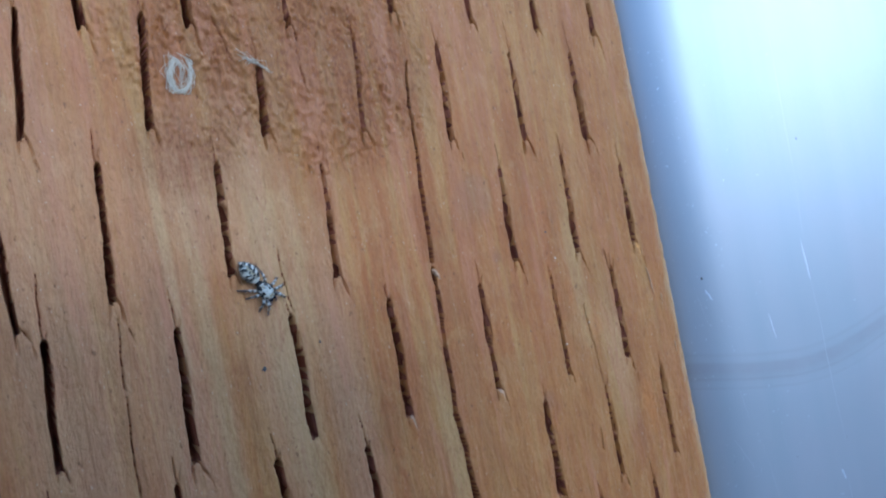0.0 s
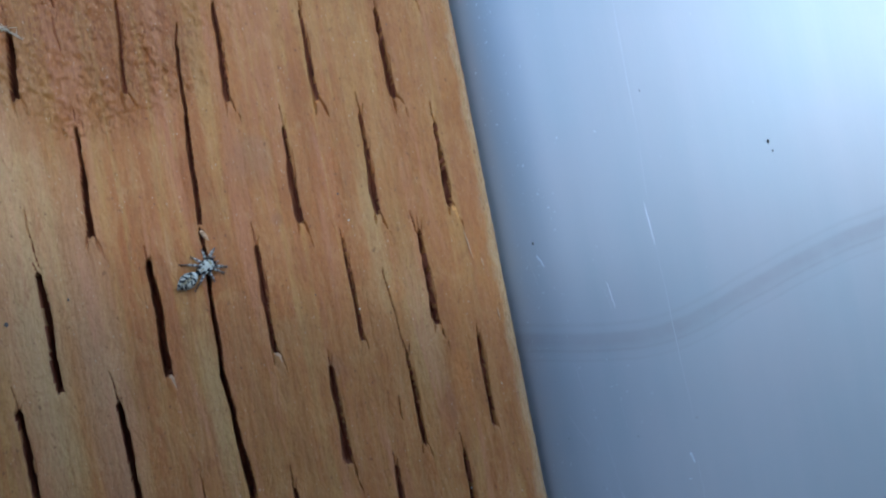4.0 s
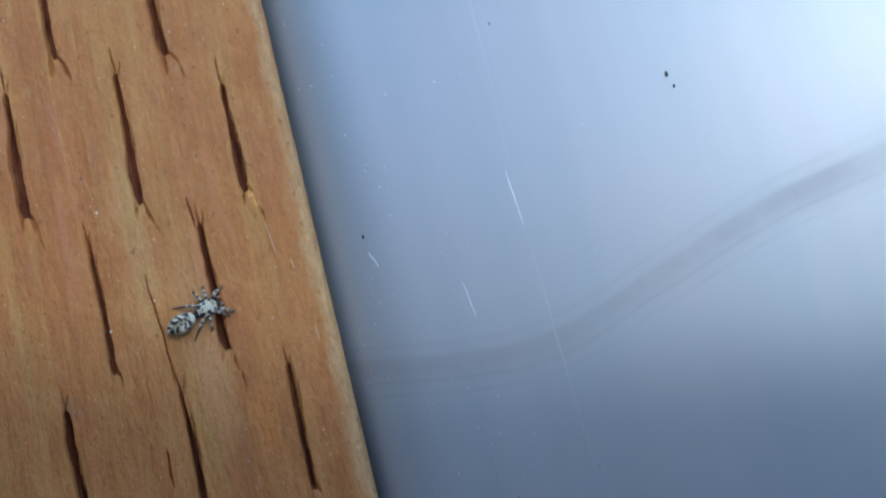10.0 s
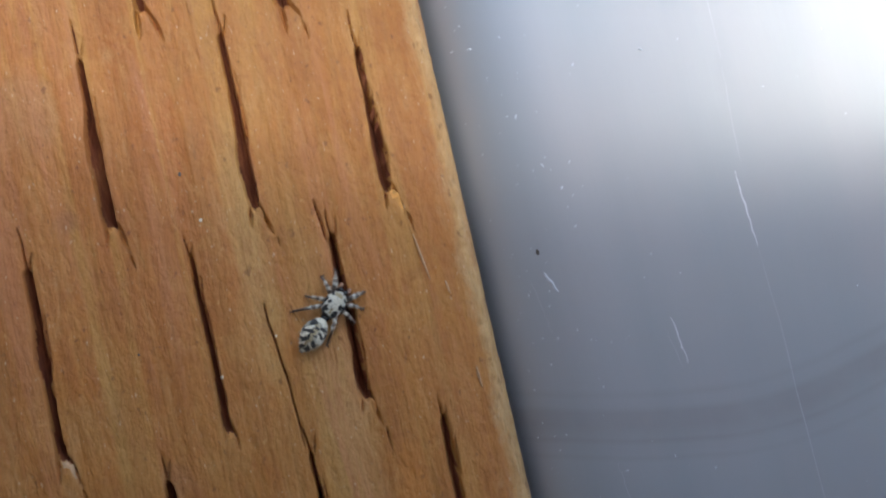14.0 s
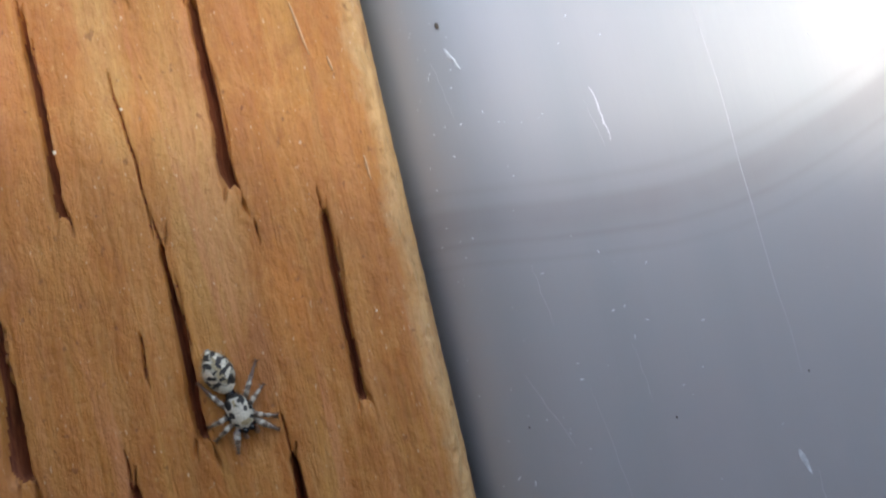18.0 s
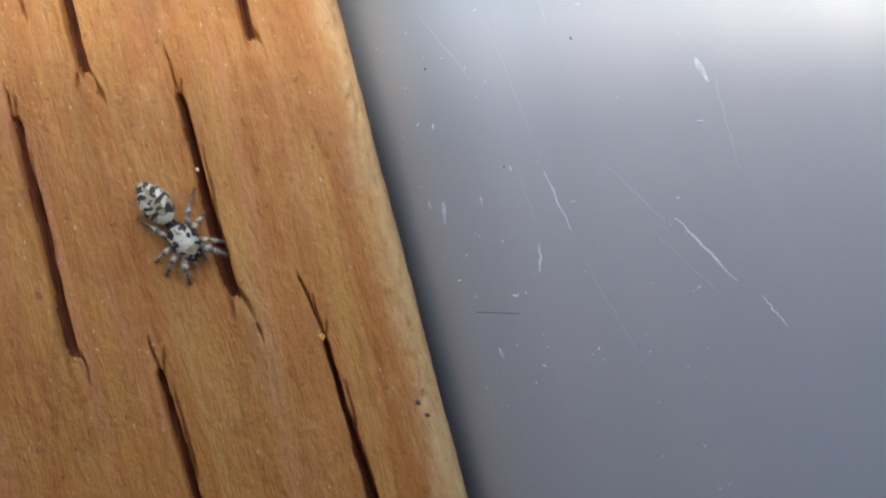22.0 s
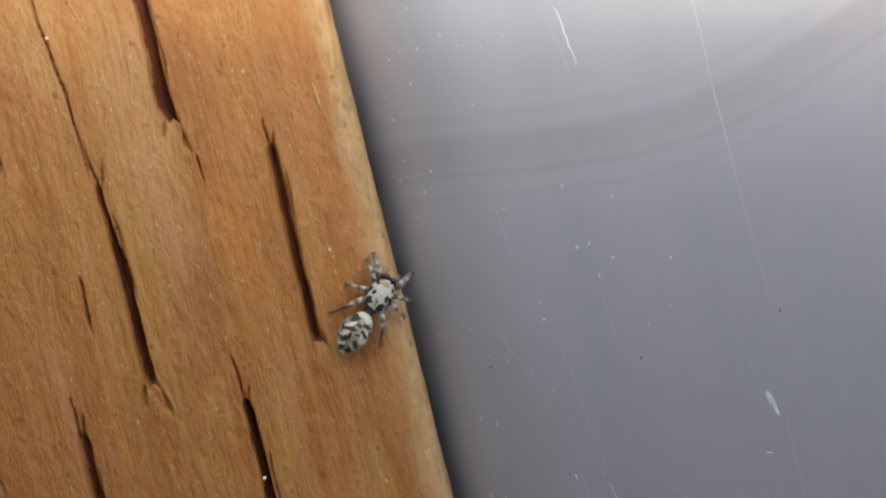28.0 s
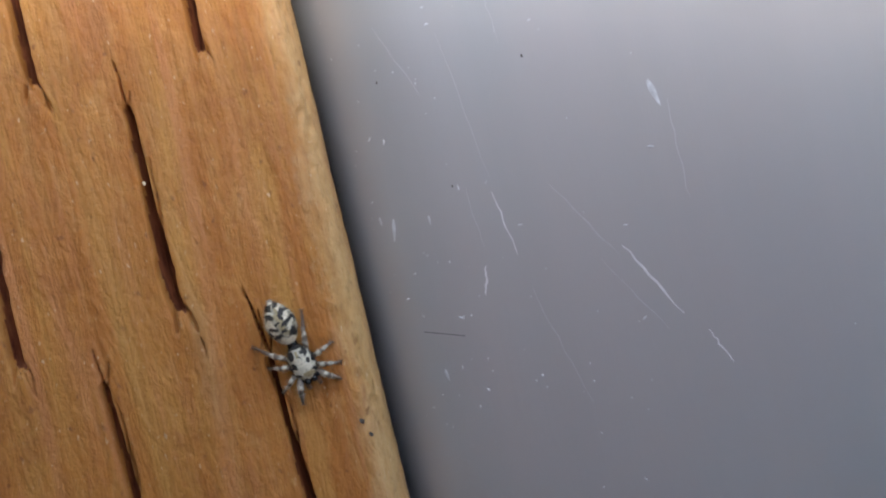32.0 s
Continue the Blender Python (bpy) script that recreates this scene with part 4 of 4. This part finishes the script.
def spider():
    thing = new("jumping_spider")
    tagged(thing, "small black and white striped jumping spider on the timber", "spider")

    def egg(p):
        taper = 1 - 0.30 * max(0, -p.x) ** 1.6 - 0.10 * max(0, p.x) ** 2
        return Vector((p.x, p.y * taper, p.z * taper))

    def carapace(p):
        square = 1 + 0.08 * max(0, p.x) * (1 - abs(p.x)) - 0.22 * max(0, -p.x) ** 1.5
        flat = 0.86 + 0.14 * max(0, p.x) if p.z > 0 else 1
        return Vector((p.x, p.y * square, p.z * flat))

    furry("abdomen", (-1.56, 0, 0.92), (1.34, 0.86, 0.84), egg, ABDOMEN_FUR, thing, 1300, 3)
    head = furry("cephalothorax", (0.95, 0, 0.85), (1.10, 0.76, 0.64), carapace, HEAD_FUR, thing, 520, 5)
    bm = bmesh.new()
    tube(bm, [Vector((-0.5, 0, 0.8)) * BODY, Vector((0.1, 0, 0.8)) * BODY], [0.3 * BODY, 0.32 * BODY])
    part("waist", bm, EYE, thing, "thin black waist")
    bm = bmesh.new()
    tube(bm, [Vector((-2.75, 0, 0.8)) * BODY, Vector((-3.02, 0, 0.74)) * BODY], [0.22 * BODY, 0.10 * BODY])
    part("spinneret", bm, LEG_FUR, thing, "short grey spinneret")
    for x, y, z, r in ((2.12, 0.2, 0.92, 0.2), (2.12, -0.2, 0.92, 0.2), (2.0, 0.5, 0.98, 0.12), (2.0, -0.5, 0.98, 0.12), (1.1, 0.62, 1.2, 0.1), (1.1, -0.62, 1.2, 0.1)):
        bm = bmesh.new()
        bmesh.ops.create_icosphere(bm, subdivisions=2, radius=r * BODY)
        for v in bm.verts:
            v.co += Vector((x, y, z)) * BODY
        for f in bm.faces:
            f.smooth = True
        part("eye", bm, EYE, head, "glossy black eye")
    for y in (-0.28, 0.28):
        bm = bmesh.new()
        tube(bm, [Vector(p) * BODY for p in ((1.95, y, 0.6), (2.35, y * 1.3, 0.55), (2.55, y * 1.2, 0.3), (2.6, y, 0.1))], [0.13 * BODY, 0.15 * BODY, 0.13 * BODY, 0.06 * BODY])
        part("palp", bm, MOUTH, thing, "reddish-brown hairy palp")
        bm = bmesh.new()
        tube(bm, [Vector(p) * BODY for p in ((1.9, y * 0.6, 0.6), (2.12, y * 0.6, 0.35), (2.15, y * 0.5, 0.1))], [0.2 * BODY, 0.17 * BODY, 0.06 * BODY])
        part("jaw", bm, MOUTH, thing, "reddish-brown jaw")
    for n, (hx, angle, reach, knee, thick) in enumerate(((1.75, 30, 1.6, 0.5, 1.35), (1.4, 62, 1.55, 0.42, 1.05), (1.0, 104, 1.55, 0.42, 1.0), (0.6, 148, 2.4, 0.5, 1.05))):
        for side in (-1, 1):
            leg = part("leg", leg_mesh(reach, knee, thick, n), LEG_FUR, thing)
            leg.matrix_basis = pose(hx * BODY, side * 0.52 * BODY, 0.64 * BODY, 0, 0, side * angle)
            LEGS.append((leg, hx, side, angle, n))
    return thing


SPIDER_OB = spider()
SPIDER = [
    (0, -57.8, 6.5, -58),
    (0.2, -55.7, 3.1, -66),
    (0.5, -55.7, 3.4, -73),
    (0.8, -58.7, 4.0, -80),
    (1, -55.3, 2.9, -77),
    (1.2, -50.4, 1.0, -48),
    (1.5, -50.5, -0.0, -36),
    (1.8, -44.3, 0.1, -5),
    (2, -42.2, -0.6, 4),
    (2.3, -38.0, -0.8, 38),
    (2.6, -39.2, 2.3, 52),
    (3, -38.1, 1.2, 53),
    (3.3, -38.8, 1.7, 53),
    (3.5, -38.1, 1.1, 51),
    (5.5, -31.0, -9.1, -66),
    (5.8, -30.4, -9.7, -66),
    (6, -31.3, -9.3, -69),
    (6.5, -31.3, -9.2, -70),
    (6.8, -27.7, -14.4, -30),
    (7, -26.1, -14.2, -29),
    (7.2, -23.2, -14.4, -33),
    (7.5, -22.2, -14.6, -16),
    (7.8, -20.9, -12.2, 17),
    (8, -20.0, -13.3, 16),
    (8.3, -16.7, -13.8, 13),
    (8.6, -15.1, -11.7, 18),
    (9, -7.7, -11.2, 13),
    (9.3, -6.9, -10.7, 14),
    (9.5, -7.9, -11.3, 17),
    (9.8, -7.4, -11.5, 23),
    (10, -7.5, -10.7, 21),
    (10.3, -10.2, -10.2, 23),
    (10.6, -6.3, -10.6, 27),
    (11, -7.8, -9.6, 46),
    (11.4, -7.5, -8.2, 60),
    (12, -7.4, -7.9, 59),
    (12.5, -7.7, -7.7, 62),
    (13, -7.5, -7.8, 60),
    (13.5, -7.4, -7.6, 59),
    (15.5, -6.7, -10.5, -59),
    (15.8, -6.7, -12.8, -61),
    (16, -6.9, -14.7, -60),
    (16.3, -5.9, -17.6, -61),
    (16.6, -7.1, -16.9, -50),
    (17, -6.5, -17.7, -55),
    (17.5, -7.7, -22.9, -70),
    (18, -8.1, -28.5, -74),
    (18.3, -9.6, -30.6, -80),
    (18.6, -8.7, -34.7, -81),
    (19, -9.3, -34.8, -80),
    (19.5, -9.5, -34.7, -82),
    (20, -9.3, -35.3, -86),
    (20.4, -8.0, -37.0, -80),
    (20.6, -7.1, -41.0, -67),
    (21, -7.4, -41.6, -68),
    (21.5, -7.2, -41.8, -66),
    (22, -7.4, -41.7, -67),
    (22.3, -5.7, -41.9, -56),
    (22.6, -6.5, -42.9, -57),
    (23, -5.5, -42.1, -28),
    (23.3, -6.1, -41.0, -10),
    (23.6, -4.9, -41.3, 2),
    (24, -4.3, -39.6, 32),
    (24.2, -3.7, -37.3, 36),
    (24.4, -2.9, -35.8, 49),
    (24.7, 4.4, -30.6, 47),
    (25, 3.4, -30.4, 47),
    (25.5, 3.3, -30.4, 47),
    (27.5, 3.3, -29.3, 56),
    (28, 3.9, -29.6, 42),
    (28.2, 6.9, -32.8, 11),
    (28.5, 2.8, -35.1, -74),
    (28.8, 3.0, -39.9, -72),
    (29, 2.2, -39.6, -75),
    (29.6, 0.5, -38.3, -72),
    (30, 2.3, -39.7, -75),
    (30.5, 1.7, -41.4, -80),
    (31, 1.6, -48.7, -75),
    (32, 1.7, -50.8, -75),
]


def motions():
    walk(SPIDER_OB, [(t, pose(x * MM, y * MM, TOP, 0, 0, turn)) for t, x, y, turn in SPIDER])
    # the added shading slab keeps to the camera's path
    walk(SHADE_SLAB_OB, [(t, pose(x * MM, y * MM, TOP + z * MM, rx, ry, rz)) for t, x, y, z, rx, ry, rz in PATH])
    # the legs step in turn as the body goes on or turns
    for leg, hx, side, angle, n in LEGS:
        gone, rows, last = 0.0, [], None
        for t, x, y, turn in SPIDER:
            if last:
                gone += math.hypot(x - last[0], y - last[1]) * 1.1 + abs(turn - last[2]) * 0.04
            last = (x, y, turn)
            swing = 13 * math.sin(gone + math.pi * ((n + (side > 0)) % 2) + 0.6 * n)
            lift = 5 * math.cos(gone + math.pi * ((n + (side > 0)) % 2) + 0.6 * n)
            rows.append((t, pose(hx * BODY, side * 0.52 * BODY, 0.64 * BODY, 0, min(0, -lift), side * (angle + swing))))
        walk(leg, rows)


motions()
